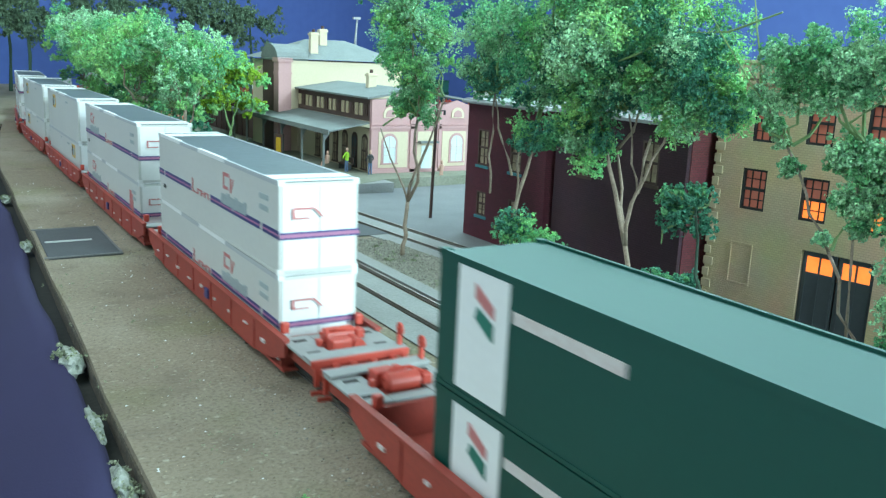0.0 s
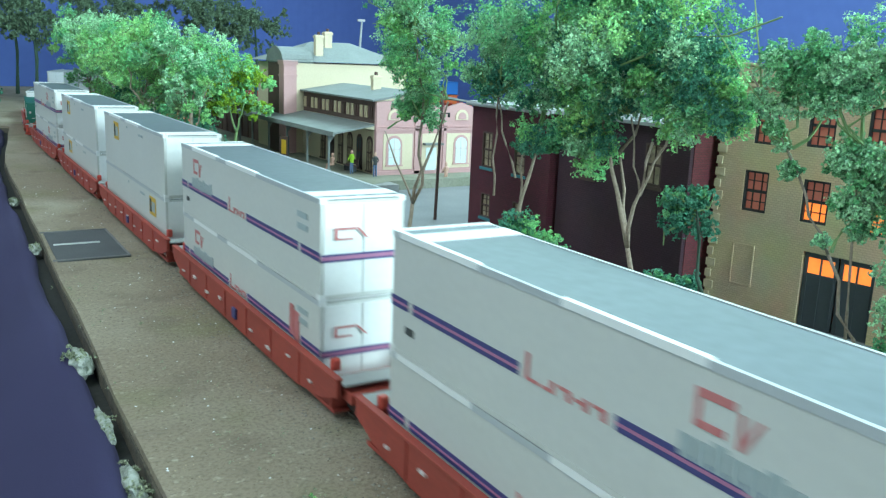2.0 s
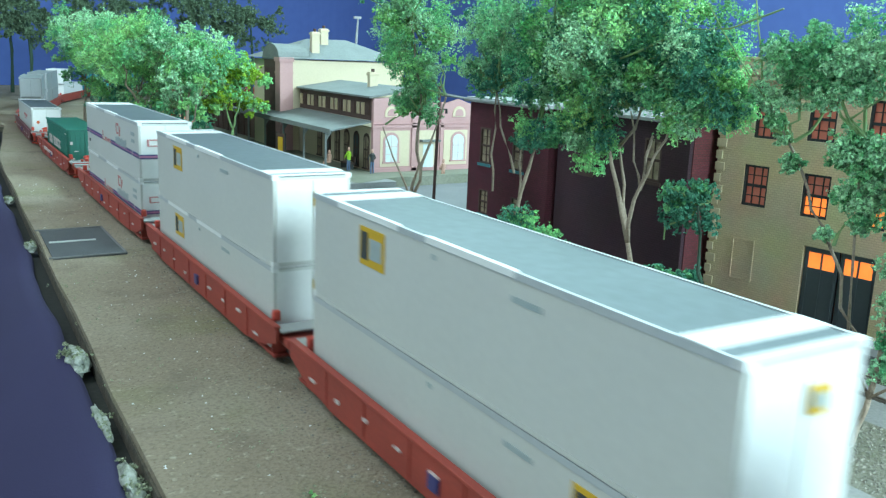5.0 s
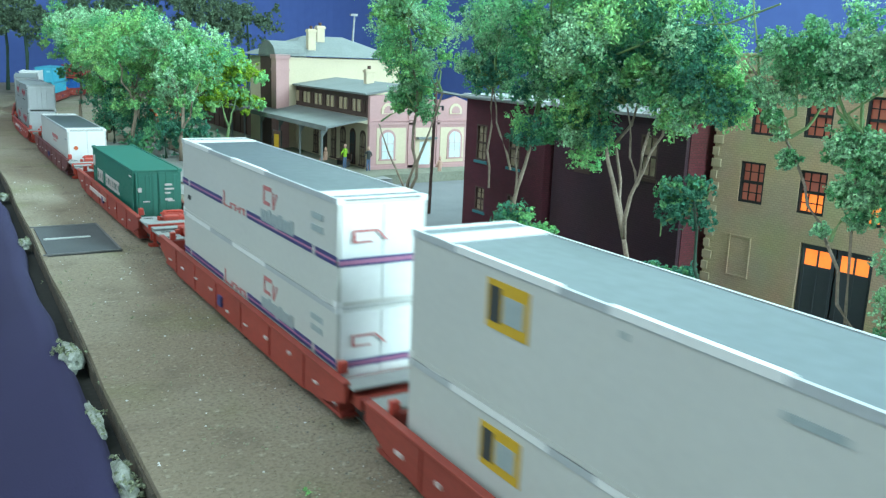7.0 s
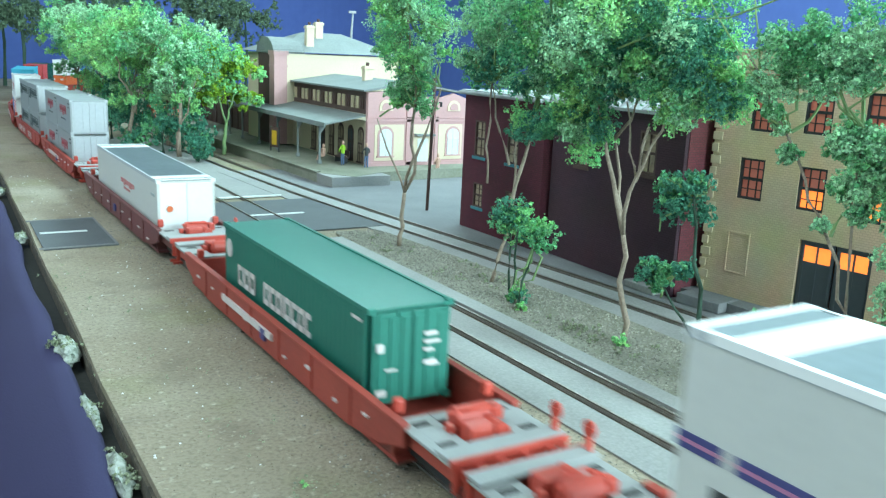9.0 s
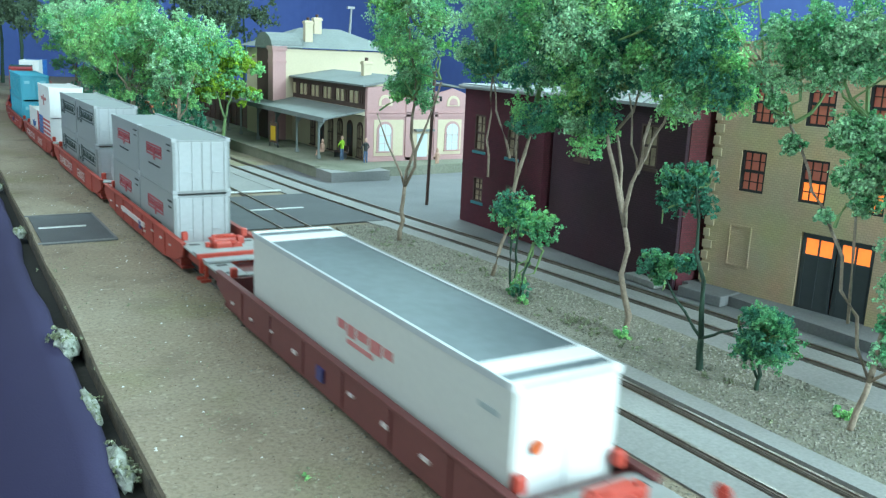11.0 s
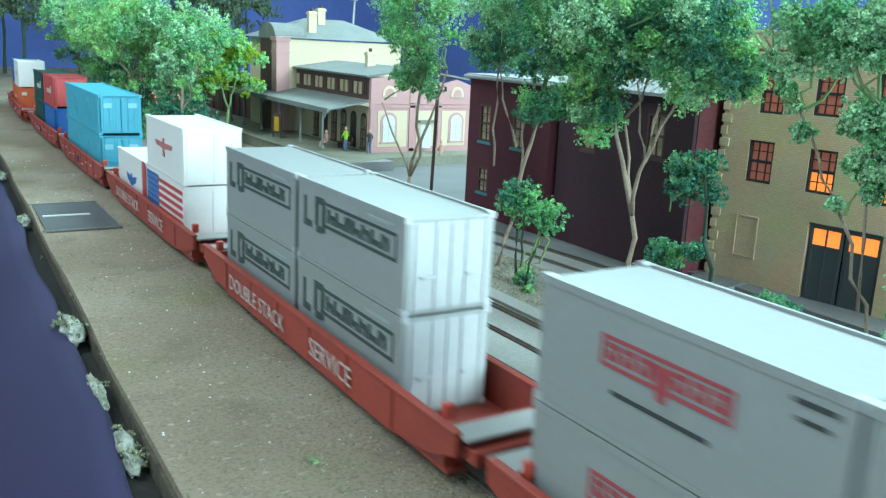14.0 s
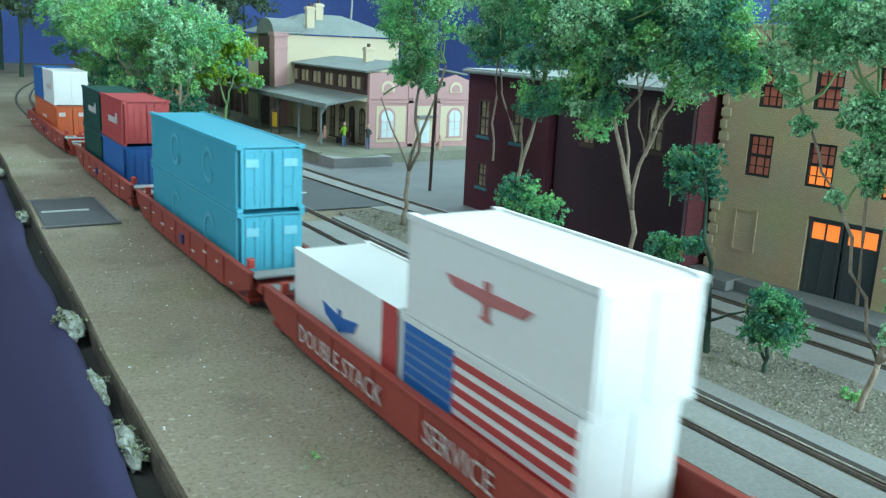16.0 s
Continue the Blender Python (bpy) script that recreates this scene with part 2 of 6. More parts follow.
M = {
    "earth": earth_mat("scenic_earth"),
    "concrete": mat("street_concrete", (0.30, 0.295, 0.28), 0.85, (0.20, 0.20, 0.19), 0.9, 24, 900, 0.35, 0.0003),
    "paving": mat("pavement_grey", (0.20, 0.20, 0.20), 0.85, (0.13, 0.13, 0.135), 0.8, 30, 900, 0.3, 0.0003),
    "asphalt": mat("asphalt", (0.098, 0.103, 0.107), 0.85, (0.066, 0.07, 0.074), 0.8, 40, 1500, 0.4, 0.0003),
    "line": mat("road_paint", (0.6, 0.62, 0.6), 0.7, (0.45, 0.46, 0.45), 0.7, 90, 1500),
    "gravel": mat("planting_gravel", (0.25, 0.235, 0.19), 0.95, (0.14, 0.14, 0.09), 0.9, 60, 900, 1.0, 0.001),
    "stone": mat("gravel_stone", (0.28, 0.26, 0.22), 0.9, (0.15, 0.145, 0.11), 0.8, 90, 1400, random=0.5, island=True),
    "grit": mat("ground_grit", (0.34, 0.27, 0.19), 0.9, (0.14, 0.10, 0.07), 0.9, 120, 1400, random=0.6, island=True),
    "seal": mat("pale_blue_sticker", (0.22, 0.55, 0.66), 0.5, (0.16, 0.48, 0.60), 0.6, 300, 900),
    "seal_faint": mat("faint_blue_emblem", (0.09, 0.42, 0.54), 0.5, (0.07, 0.38, 0.50), 0.6, 300, 900),
    "rail": mat("rail_steel", (0.30, 0.27, 0.24), 0.35, (0.16, 0.12, 0.09), 0.7, 100, 900, metal=0.8),
    "railside": mat("rail_rust", (0.17, 0.145, 0.12), 0.85, (0.09, 0.08, 0.07), 0.9, 60, 900),
    # near black: shade of the gap beside the cloth, put into the colour
    "board": mat("gap_shade_black", (0.03, 0.03, 0.025), 0.8, (0.015, 0.016, 0.013), 0.9, 20, 500, 0.5),
    "edge": mat("raw_board_edge", (0.15, 0.125, 0.09), 0.9, (0.045, 0.04, 0.032), 0.9, 150, 700, 0.8, 0.0008),
    "cloth": mat("purple_cloth", (0.028, 0.022, 0.076), 0.95, (0.020, 0.016, 0.056), 0.8, 9, 1800, 0.35, 0.0003),
    "plaster": mat("chipped_plaster", (0.42, 0.44, 0.40), 0.9, (0.17, 0.20, 0.14), 0.9, 220, 700, 0.9, 0.001),
    "moss": mat("dry_moss", (0.20, 0.24, 0.13), 1.0, (0.35, 0.36, 0.27), 0.8, 160, 1200, random=0.4, island=True),
    "sky": mat("painted_blue_backdrop", (0.085, 0.145, 0.43), 0.85, (0.072, 0.125, 0.38), 0.8, 2, 60, 0.05),
    "wallpaint": mat("room_wall_paint", (0.72, 0.73, 0.72), 0.9, (0.66, 0.67, 0.66), 0.8, 3, 100, 0.05),
    "floor": mat("room_floor", (0.22, 0.20, 0.18), 0.8, None, 0.6, 4, 60),
    "carred": mat("car_red_paint", (0.40, 0.06, 0.04), 0.6, (0.27, 0.045, 0.032), 0.9, 45, 900, 0.1, 0.0001, random=0.08),
    "carmaroon": mat("car_brown_red_paint", (0.17, 0.048, 0.046), 0.55, (0.12, 0.038, 0.036), 0.7, 60, 900, 0.1, 0.0001),
    "redplast": mat("bright_red_plastic", (0.55, 0.07, 0.045), 0.45, (0.45, 0.06, 0.04), 0.6, 80, 900, 0.1, 0.0001),
    "deck": mat("grey_walkway", (0.36, 0.37, 0.36), 0.6, (0.25, 0.26, 0.25), 0.7, 90, 1800, 0.4, 0.0002),
    "black": mat("dirty_black", (0.02, 0.02, 0.02), 0.7, (0.035, 0.03, 0.028), 0.7),
    "wheel": mat("wheel_steel", (0.35, 0.33, 0.31), 0.35, (0.2, 0.18, 0.16), 0.7, 200, 900, metal=0.9),
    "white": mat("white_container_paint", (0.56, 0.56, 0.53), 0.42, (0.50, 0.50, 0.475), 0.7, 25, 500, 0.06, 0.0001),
    # plain white; on ends of white-sided containers it puts strong light into the colour
    "whiter": mat("white_paint_and_lit_ends", (0.78, 0.78, 0.77), 0.5, (0.71, 0.71, 0.70), 0.7, 25, 500, 0.06, 0.0001),
    "cgrey": mat("grey_container_paint", (0.30, 0.32, 0.32), 0.45, (0.26, 0.28, 0.28), 0.7, 25, 500, 0.06, 0.0001),
    "enddoor": mat("pale_grey_door", (0.45, 0.47, 0.485), 0.5, (0.38, 0.40, 0.415), 0.7, 60, 500, 0.1, 0.0001),
    "roof": mat("galvanised_roof", (0.125, 0.15, 0.165), 0.5, (0.085, 0.105, 0.115), 0.9, 26, 300, 0.08, 0.0001, metal=0.15, spec=0.4),
    "green": mat("green_container_paint", (0.015, 0.16, 0.115), 0.5, (0.012, 0.13, 0.095), 0.7, 30, 500, 0.06, 0.0001),
    "dkgreen": mat("dark_green_paint", (0.004, 0.062, 0.047), 0.48, (0.004, 0.054, 0.041), 0.7, 30, 500, 0.06, 0.0001, spec=0.42),
    "blue": mat("sky_blue_paint", (0.055, 0.39, 0.53), 0.5, (0.05, 0.35, 0.48), 0.7, 30, 500, 0.06, 0.0001),
    "dkblue": mat("strong_blue_paint", (0.015, 0.13, 0.42), 0.5, (0.012, 0.11, 0.36), 0.7, 30, 500),
    "red": mat("red_container_paint", (0.50, 0.06, 0.06), 0.5, (0.43, 0.05, 0.05), 0.7, 30, 500),
    "orange": mat("orange_paint", (0.62, 0.12, 0.03), 0.5, (0.52, 0.10, 0.025), 0.7, 30, 500),
    "logo_red": mat("logo_red", (0.48, 0.13, 0.13), 0.5, (0.56, 0.24, 0.23), 0.6, 300, 900),
    "logo_deep": mat("logo_deep_red", (0.36, 0.045, 0.06), 0.5, (0.44, 0.09, 0.10), 0.6, 300, 900),
    "ink": mat("dark_green_grey_ink", (0.035, 0.06, 0.055), 0.55, (0.06, 0.085, 0.08), 0.6, 300, 900),
    "logo_grey": mat("logo_grey", (0.30, 0.36, 0.37), 0.5, (0.42, 0.46, 0.46), 0.5, 400, 900),
    "navy": mat("stripe_navy", (0.045, 0.045, 0.16), 0.5, (0.06, 0.06, 0.2), 0.6, 300, 900),
    "pink": mat("stripe_magenta", (0.42, 0.16, 0.28), 0.5),
    "yellow": mat("placard_yellow", (0.62, 0.37, 0.02), 0.5, (0.55, 0.32, 0.02), 0.6, 300, 900),
    "letter": mat("white_lettering", (0.64, 0.60, 0.58), 0.6, (0.5, 0.36, 0.34), 0.6, 500, 1500),
    "dark": mat("dark_grey_rubber", (0.045, 0.05, 0.05), 0.7),
    "maroonwall": brick_mat("maroon_brick", (0.11, 0.018, 0.032), (0.088, 0.015, 0.026), (0.05, 0.012, 0.016), 230),
    "brownwall": brick_mat("dark_brown_brick", (0.058, 0.024, 0.034), (0.050, 0.020, 0.029), (0.032, 0.012, 0.018), 230),
    "redbrick": brick_mat("dark_red_brick", (0.16, 0.03, 0.04), (0.12, 0.024, 0.03), (0.07, 0.03, 0.03), 230),
    "yellowbrick": brick_mat("ochre_brick", (0.60, 0.455, 0.285), (0.545, 0.41, 0.255), (0.46, 0.345, 0.215), 260, bump=0.9),
    "quoin": mat("quoin_stone", (0.56, 0.455, 0.30), 0.85, (0.46, 0.365, 0.235), 0.7, 120, 900, 0.4),
    "tin": mat("tin_roof", (0.35, 0.36, 0.365), 0.6, (0.26, 0.27, 0.27), 0.8, 30, 200, 0.2),
    "frame": mat("dark_window_frame", (0.02, 0.022, 0.024), 0.6),
    "cream": mat("cream_stucco", (0.64, 0.535, 0.38), 0.85, (0.56, 0.46, 0.32), 0.7, 35, 600, 0.2),
    "pinkwall": mat("pink_stucco", (0.52, 0.30, 0.29), 0.85, (0.44, 0.25, 0.24), 0.7, 40, 600, 0.2),
    "brownwood": mat("brown_timber", (0.10, 0.055, 0.045), 0.8, (0.065, 0.036, 0.03), 0.8, 70, 600, 0.3),
    "stoneplat": mat("platform_stone", (0.26, 0.255, 0.20), 0.9, (0.15, 0.16, 0.105), 0.9, 50, 700, 0.5),
    "slate": mat("grey_green_slate", (0.20, 0.22, 0.21), 0.8, (0.14, 0.155, 0.15), 0.8, 50, 500, 0.4),
    "teal": mat("teal_sill", (0.05, 0.20, 0.23), 0.7),
    "curtain": mat("window_curtain", (0.42, 0.33, 0.22), 0.8, (0.16, 0.10, 0.08), 0.9, 160, 500),
    "paneglow": mat("lit_window_pane", (1.0, 0.27, 0.05), 0.4, (1.0, 0.20, 0.03), 0.7, 70, 300, glow=1.0),
    "panedim": mat("dim_window_pane", (0.50, 0.15, 0.10), 0.4, (0.42, 0.11, 0.08), 0.7, 70, 300, glow=0.16),
    "panewhite": mat("pale_window_pane", (0.62, 0.70, 0.70), 0.3, (0.5, 0.58, 0.58), 0.7, 90, 300),
    "darkdoor": mat("dark_slate_door", (0.05, 0.06, 0.066), 0.65, (0.04, 0.05, 0.055), 0.7, 60, 500),
    "bark": mat("pale_twig_bark", (0.37, 0.29, 0.22), 0.9, (0.20, 0.15, 0.11), 0.9, 200, 1200, 0.8, 0.0006),
    "barkdark": mat("dark_green_stem", (0.035, 0.075, 0.05), 0.9, (0.025, 0.05, 0.03), 0.9, 200, 1200, 0.6),
    "twig": mat("green_twig", (0.16, 0.28, 0.13), 0.85, (0.22, 0.30, 0.10), 0.8, 200, 1200),
    "leaf": mat("green_foam_leaf", (0.11, 0.42, 0.215), 0.8, (0.24, 0.48, 0.20), 0.9, 45, 700, 0, random=0.45, island=True, thin=0.22),
    "leafbright": mat("bright_green_leaf", (0.19, 0.60, 0.27), 0.8, (0.42, 0.63, 0.21), 0.9, 40, 700, 0, random=0.4, island=True, thin=0.22),
    "leafyellow": mat("yellow_green_leaf", (0.36, 0.50, 0.04), 0.8, (0.20, 0.42, 0.05), 0.9, 60, 700, 0, random=0.4, island=True, thin=0.22),
    "leafgrey": mat("grey_green_leaf", (0.31, 0.62, 0.39), 0.85, (0.45, 0.67, 0.38), 0.9, 50, 700, 0, random=0.45, island=True, thin=0.22),
    "leafdark": mat("deep_green_leaf", (0.06, 0.255, 0.175), 0.85, (0.11, 0.31, 0.18), 0.9, 50, 700, 0, random=0.45, island=True, thin=0.22),
    "leaffar": mat("shadowy_far_leaf", (0.12, 0.19, 0.12), 0.9, (0.16, 0.24, 0.14), 0.9, 30, 700, 0, random=0.4, island=True, thin=0.22),
    "skin": mat("painted_skin", (0.55, 0.33, 0.25), 0.7),
    "lime": mat("lime_cloth", (0.30, 0.55, 0.03), 0.7),
    "jeans": mat("blue_cloth", (0.10, 0.15, 0.25), 0.8),
}


# ---- mesh helpers ----
def add_box(bm, x0, x1, y0, y1, z0, z1, bevel=0.0):
    vs = [bm.verts.new(p) for p in ((x0, y0, z0), (x1, y0, z0), (x1, y1, z0), (x0, y1, z0),
                                    (x0, y0, z1), (x1, y0, z1), (x1, y1, z1), (x0, y1, z1))]
    fs = [bm.faces.new([vs[i] for i in q]) for q in ((3, 2, 1, 0), (4, 5, 6, 7), (0, 1, 5, 4), (1, 2, 6, 5), (2, 3, 7, 6), (3, 0, 4, 7))]
    if bevel:
        es = list({e for f in fs for e in f.edges})
        bmesh.ops.bevel(bm, geom=es, offset=bevel, segments=2, affect="EDGES", profile=0.5)
    return bm


def box(x0, x1, y0, y1, z0, z1, bevel=0.0):
    return add_box(bmesh.new(), x0, x1, y0, y1, z0, z1, bevel)


def boxes(rows, bevel=0.0):
    bm = bmesh.new()
    for r in rows:
        add_box(bm, *r, bevel)
    return bm


def prism(outline, axis, lo, hi):
    """An outline in the two other axes, drawn out along axis from lo to hi."""
    bm = bmesh.new()
    put = {"x": lambda a, b, c: (c, a, b), "y": lambda a, b, c: (a, c, b), "z": lambda a, b, c: (a, b, c)}[axis]
    lower = [bm.verts.new(put(a, b, lo)) for a, b in outline]
    upper = [bm.verts.new(put(a, b, hi)) for a, b in outline]
    bm.faces.new(lower[::-1])
    bm.faces.new(upper)
    for i in range(len(outline)):
        j = (i + 1) % len(outline)
        bm.faces.new((lower[i], lower[j], upper[j], upper[i]))
    bmesh.ops.recalc_face_normals(bm, faces=bm.faces)
    return bm


def add_tube(bm, points, radii, sides=7):
    """A tapered limb along points."""
    rings = []
    for i, p in enumerate(points):
        p = Vector(p)
        d = (Vector(points[min(i + 1, len(points) - 1)]) - Vector(points[max(i - 1, 0)])).normalized()
        u = d.orthogonal().normalized()
        v = d.cross(u)
        rings.append([bm.verts.new(p + radii[i] * (math.cos(a) * u + math.sin(a) * v)) for a in [2 * math.pi * k / sides for k in range(sides)]])
    for a, b in zip(rings, rings[1:]):
        best = min(range(sides), key=lambda s: (a[0].co - b[s].co).length)
        for k in range(sides):
            bm.faces.new((a[k], a[(k + 1) % sides], b[(best + k + 1) % sides], b[(best + k) % sides]))
    bm.faces.new(rings[0][::-1])
    bm.faces.new(rings[-1])
    return bm


def cylinder(p, q, r, sides=16):
    return add_tube(bmesh.new(), [p, q], [r, r], sides)


def part(name, bm, material, parent=None, label="", smooth=False):
    me = bpy.data.meshes.new(name)
    bmesh.ops.recalc_face_normals(bm, faces=bm.faces)
    bm.to_mesh(me)
    bm.free()
    me.materials.append(M[material])
    if smooth:
        me.shade_smooth()
    ob = new(name, me)
    if parent:
        ob.parent = parent
    if label:
        ob["label"] = label
    return ob


def thing(name, label, category, group="", kind="", at=None):
    ob = new(name)
    ob.empty_display_size = 0.01
    if at is not None:
        ob.matrix_world = at
    return tagged(ob, label, category, group, kind)


def words(name, text, size, material, parent, m):
    """Flat lettering as a thin mesh."""
    cu = bpy.data.curves.new(name, "FONT")
    cu.body, cu.size, cu.extrude, cu.align_x, cu.align_y, cu.resolution_u = text, size, 0.00004, "CENTER", "CENTER", 2
    tmp = new(name, cu)
    bpy.context.view_layer.update()
    me = bpy.data.meshes.new_from_object(tmp.evaluated_get(bpy.context.evaluated_depsgraph_get()))
    bpy.data.objects.remove(tmp)
    me.materials.clear()
    me.materials.append(M[material])
    ob = new(name, me)
    ob.parent = parent
    ob.matrix_local = m
    return ob


def scatter(name, spots, material, size, seed, parent=None, flat=0.6):
    """Many small stones: bent tetrahedra at spots, as one mesh."""
    rng = np.random.default_rng(seed)
    spots = np.asarray(spots, float)
    k = len(spots)
    base = np.array([(1, 0, -0.3), (-0.5, 0.87, -0.3), (-0.5, -0.87, -0.3), (0, 0, 0.9)])
    a = rng.uniform(0, 6.28, k)
    rot = np.stack([np.stack([np.cos(a), -np.sin(a), 0 * a], -1), np.stack([np.sin(a), np.cos(a), 0 * a], -1), np.stack([0 * a, 0 * a, 0 * a + flat], -1)], 1)
    v = np.einsum("kij,nj->kni", rot, base) * (size * rng.uniform(0.4, 1.3, (k, 1, 1))) * rng.uniform(0.6, 1.3, (k, 4, 1)) + spots[:, None]
    tri = np.array([(0, 1, 3), (1, 2, 3), (2, 0, 3), (2, 1, 0)])
    f = (tri[None] + 4 * np.arange(k)[:, None, None]).reshape(-1, 3)
    me = bpy.data.meshes.new(name)
    me.from_pydata(v.reshape(-1, 3).tolist(), [], f.tolist())
    me.materials.append(M[material])
    ob = new(name, me)
    ob.parent = parent
    return ob


def leaves(name, clumps, material, leaf, per, seed, parent, label=""):
    """A crown of curled leaf scraps, bunched in tight tufts on the outside of each clump (centre, radius)."""
    rng = np.random.default_rng(seed)
    spots, out, per = [], [], int(per * 0.85)
    for c, r in clumps:
        n = max(5, int(per / 15))
        tufts = rng.normal(size=(n, 3))
        tufts /= np.linalg.norm(tufts, axis=1, keepdims=True)
        tufts *= r * rng.uniform(0.35, 1.45, (n, 1))
        tufts[:, 2] *= 0.8
        pick = rng.integers(0, n, per)
        puff = rng.normal(size=(per, 3))
        spots.append(np.asarray(c) + tufts[pick] + puff * r * 0.115)
        out.append(puff + tufts[pick] / r * 0.8 + np.array((0, 0, 0.6)))
    p, o = np.concatenate(spots), np.concatenate(out)
    k = len(p)
    o /= np.linalg.norm(o, axis=1, keepdims=True)
    u = np.cross(o + rng.normal(size=(k, 3)) * 0.55, rng.normal(size=(k, 3)))
    u /= np.linalg.norm(u, axis=1, keepdims=True)
    w = np.cross(o, u)
    w /= np.linalg.norm(w, axis=1, keepdims=True)
    s = 0.84 * leaf * rng.uniform(0.4, 1.35, (k, 1))
    n = np.cross(u, w)
    v = np.stack([p - u * s, p + w * s * 0.75 + n * s * 0.35, p + u * s * 0.8 - n * s * 0.2, p - w * s * 0.6 + n * s * 0.4], 1)
    f = np.arange(4 * k).reshape(-1, 4)
    me = bpy.data.meshes.new(name)
    me.from_pydata(v.reshape(-1, 3).tolist(), [], f.tolist())
    me.materials.append(M[material])
    ob = new(name, me)
    ob.parent = parent
    if label:
        ob["label"] = label
    return ob


def strip(name, left, right, z0, z1, material, label, category, kind="structure"):
    """A slab between two lines of (x, y) points of equal number."""
    bm = bmesh.new()
    a = [bm.verts.new((x, y, z1)) for x, y in left]
    b = [bm.verts.new((x, y, z1)) for x, y in right]
    c = [bm.verts.new((x, y, z0)) for x, y in left]
    d = [bm.verts.new((x, y, z0)) for x, y in right]
    for i in range(len(a) - 1):
        bm.faces.new((a[i], b[i], b[i + 1], a[i + 1]))
        bm.faces.new((c[i], c[i + 1], d[i + 1], d[i]))
        bm.faces.new((a[i], a[i + 1], c[i + 1], c[i]))
        bm.faces.new((b[i], d[i], d[i + 1], b[i + 1]))
    bm.faces.new((a[0], c[0], d[0], b[0]))
    bm.faces.new((a[-1], b[-1], d[-1], c[-1]))
    return tagged(part(name, bm, material), label, category, kind=kind)


# ---- room ----
def room():
    for name, r in (("wall_south_low", (-1.6, 2.6, -1.5, -1.4, -1.1, 0.15)), ("wall_south_high", (-1.6, 2.6, -1.5, -1.4, 1.08, 1.5)),
                    ("wall_south_left", (-1.6, 0.0, -1.5, -1.4, 0.15, 1.08)), ("wall_south_right", (1.1, 2.6, -1.5, -1.4, 0.15, 1.08)),
                    ("wall_west", (-1.7, -1.6, -1.5, 3.6, -1.1, 1.5)), ("wall_east", (2.6, 2.7, -1.5, 3.6, -1.1, 1.5)),
                    ("wall_north", (-1.7, 2.7, 3.6, 3.7, -1.1, 1.5))):
        tagged(part(name, box(*r), "wallpaint"), "plain pale painted room wall", "wall", kind="structure")
    tagged(part("floor", box(-1.7, 2.7, -1.5, 3.7, -1.2, -1.1), "floor"), "plain brown room floor", "floor", kind="structure")
    tagged(part("ceiling", box(-1.7, 2.7, -1.5, 3.7, 1.5, 1.6), "wallpaint"), "plain pale room ceiling", "ceiling", kind="structure")
    # blue backdrop boards behind the layout
    out = []
    for i in range(25):
        a = math.radians(i * 90 / 24)
        out.append((0.62 + 0.3 * math.sin(a), 2.0 + 0.3 * math.cos(a)))
    pts = [(-1.2, 2.3)] + out + [(0.92, -0.9)]
    strip("backdrop", pts, [(x + 0.006, y + 0.006) for x, y in pts], -0.1, 0.62, "sky", "plain deep blue painted backdrop board", "backdrop")


room()


# ---- layout ground ----
def edge_x(y):
    """The front edge of the scenic ground."""
    if y < 0.9:
        return -0.07595 + 0.0223 * y
    return -0.0559 + 0.09 * (y - 0.9) if y < 1.25 else -0.0244 - 0.9 * (y - 1.25)


def far_track(y):
    """The middle of the street track beside the buildings."""
    return float(np.interp(y, [-0.3, 0.1, 0.2, 0.3, 0.42, 0.5, 0.6, 0.75, 1.0, 1.4], [0.168, 0.1625, 0.1585, 0.1515, 0.1415, 0.1335, 0.125, 0.1175, 0.112, 0.115]))


# the main track: straight, a wide bend, a tight bend through the rest of half a turn, and straight back
CURVE, WIDE, BEND, TIGHT = 1.05, 2.2, 1.75, 0.36


def track_at(u):
    """Place and heading (radians to the right of +y) u metres along the main track."""
    if u < CURVE:
        return 0.0, u, 0.0
    a = (min(u, BEND) - CURVE) / WIDE
    x, y = WIDE * (1 - math.cos(a)), CURVE + WIDE * math.sin(a)
    if u < BEND:
        return x, y, a
    b = min(a + (u - BEND) / TIGHT, math.pi)
    x, y = x + TIGHT * (math.cos(a) - math.cos(b)), y + TIGHT * (math.sin(b) - math.sin(a))
    return x, y - max(0.0, u - BEND - TIGHT * (math.pi - a)), b


YS = [-0.35 + 0.05 * i for i in range(55)]
rngg = np.random.default_rng(4)


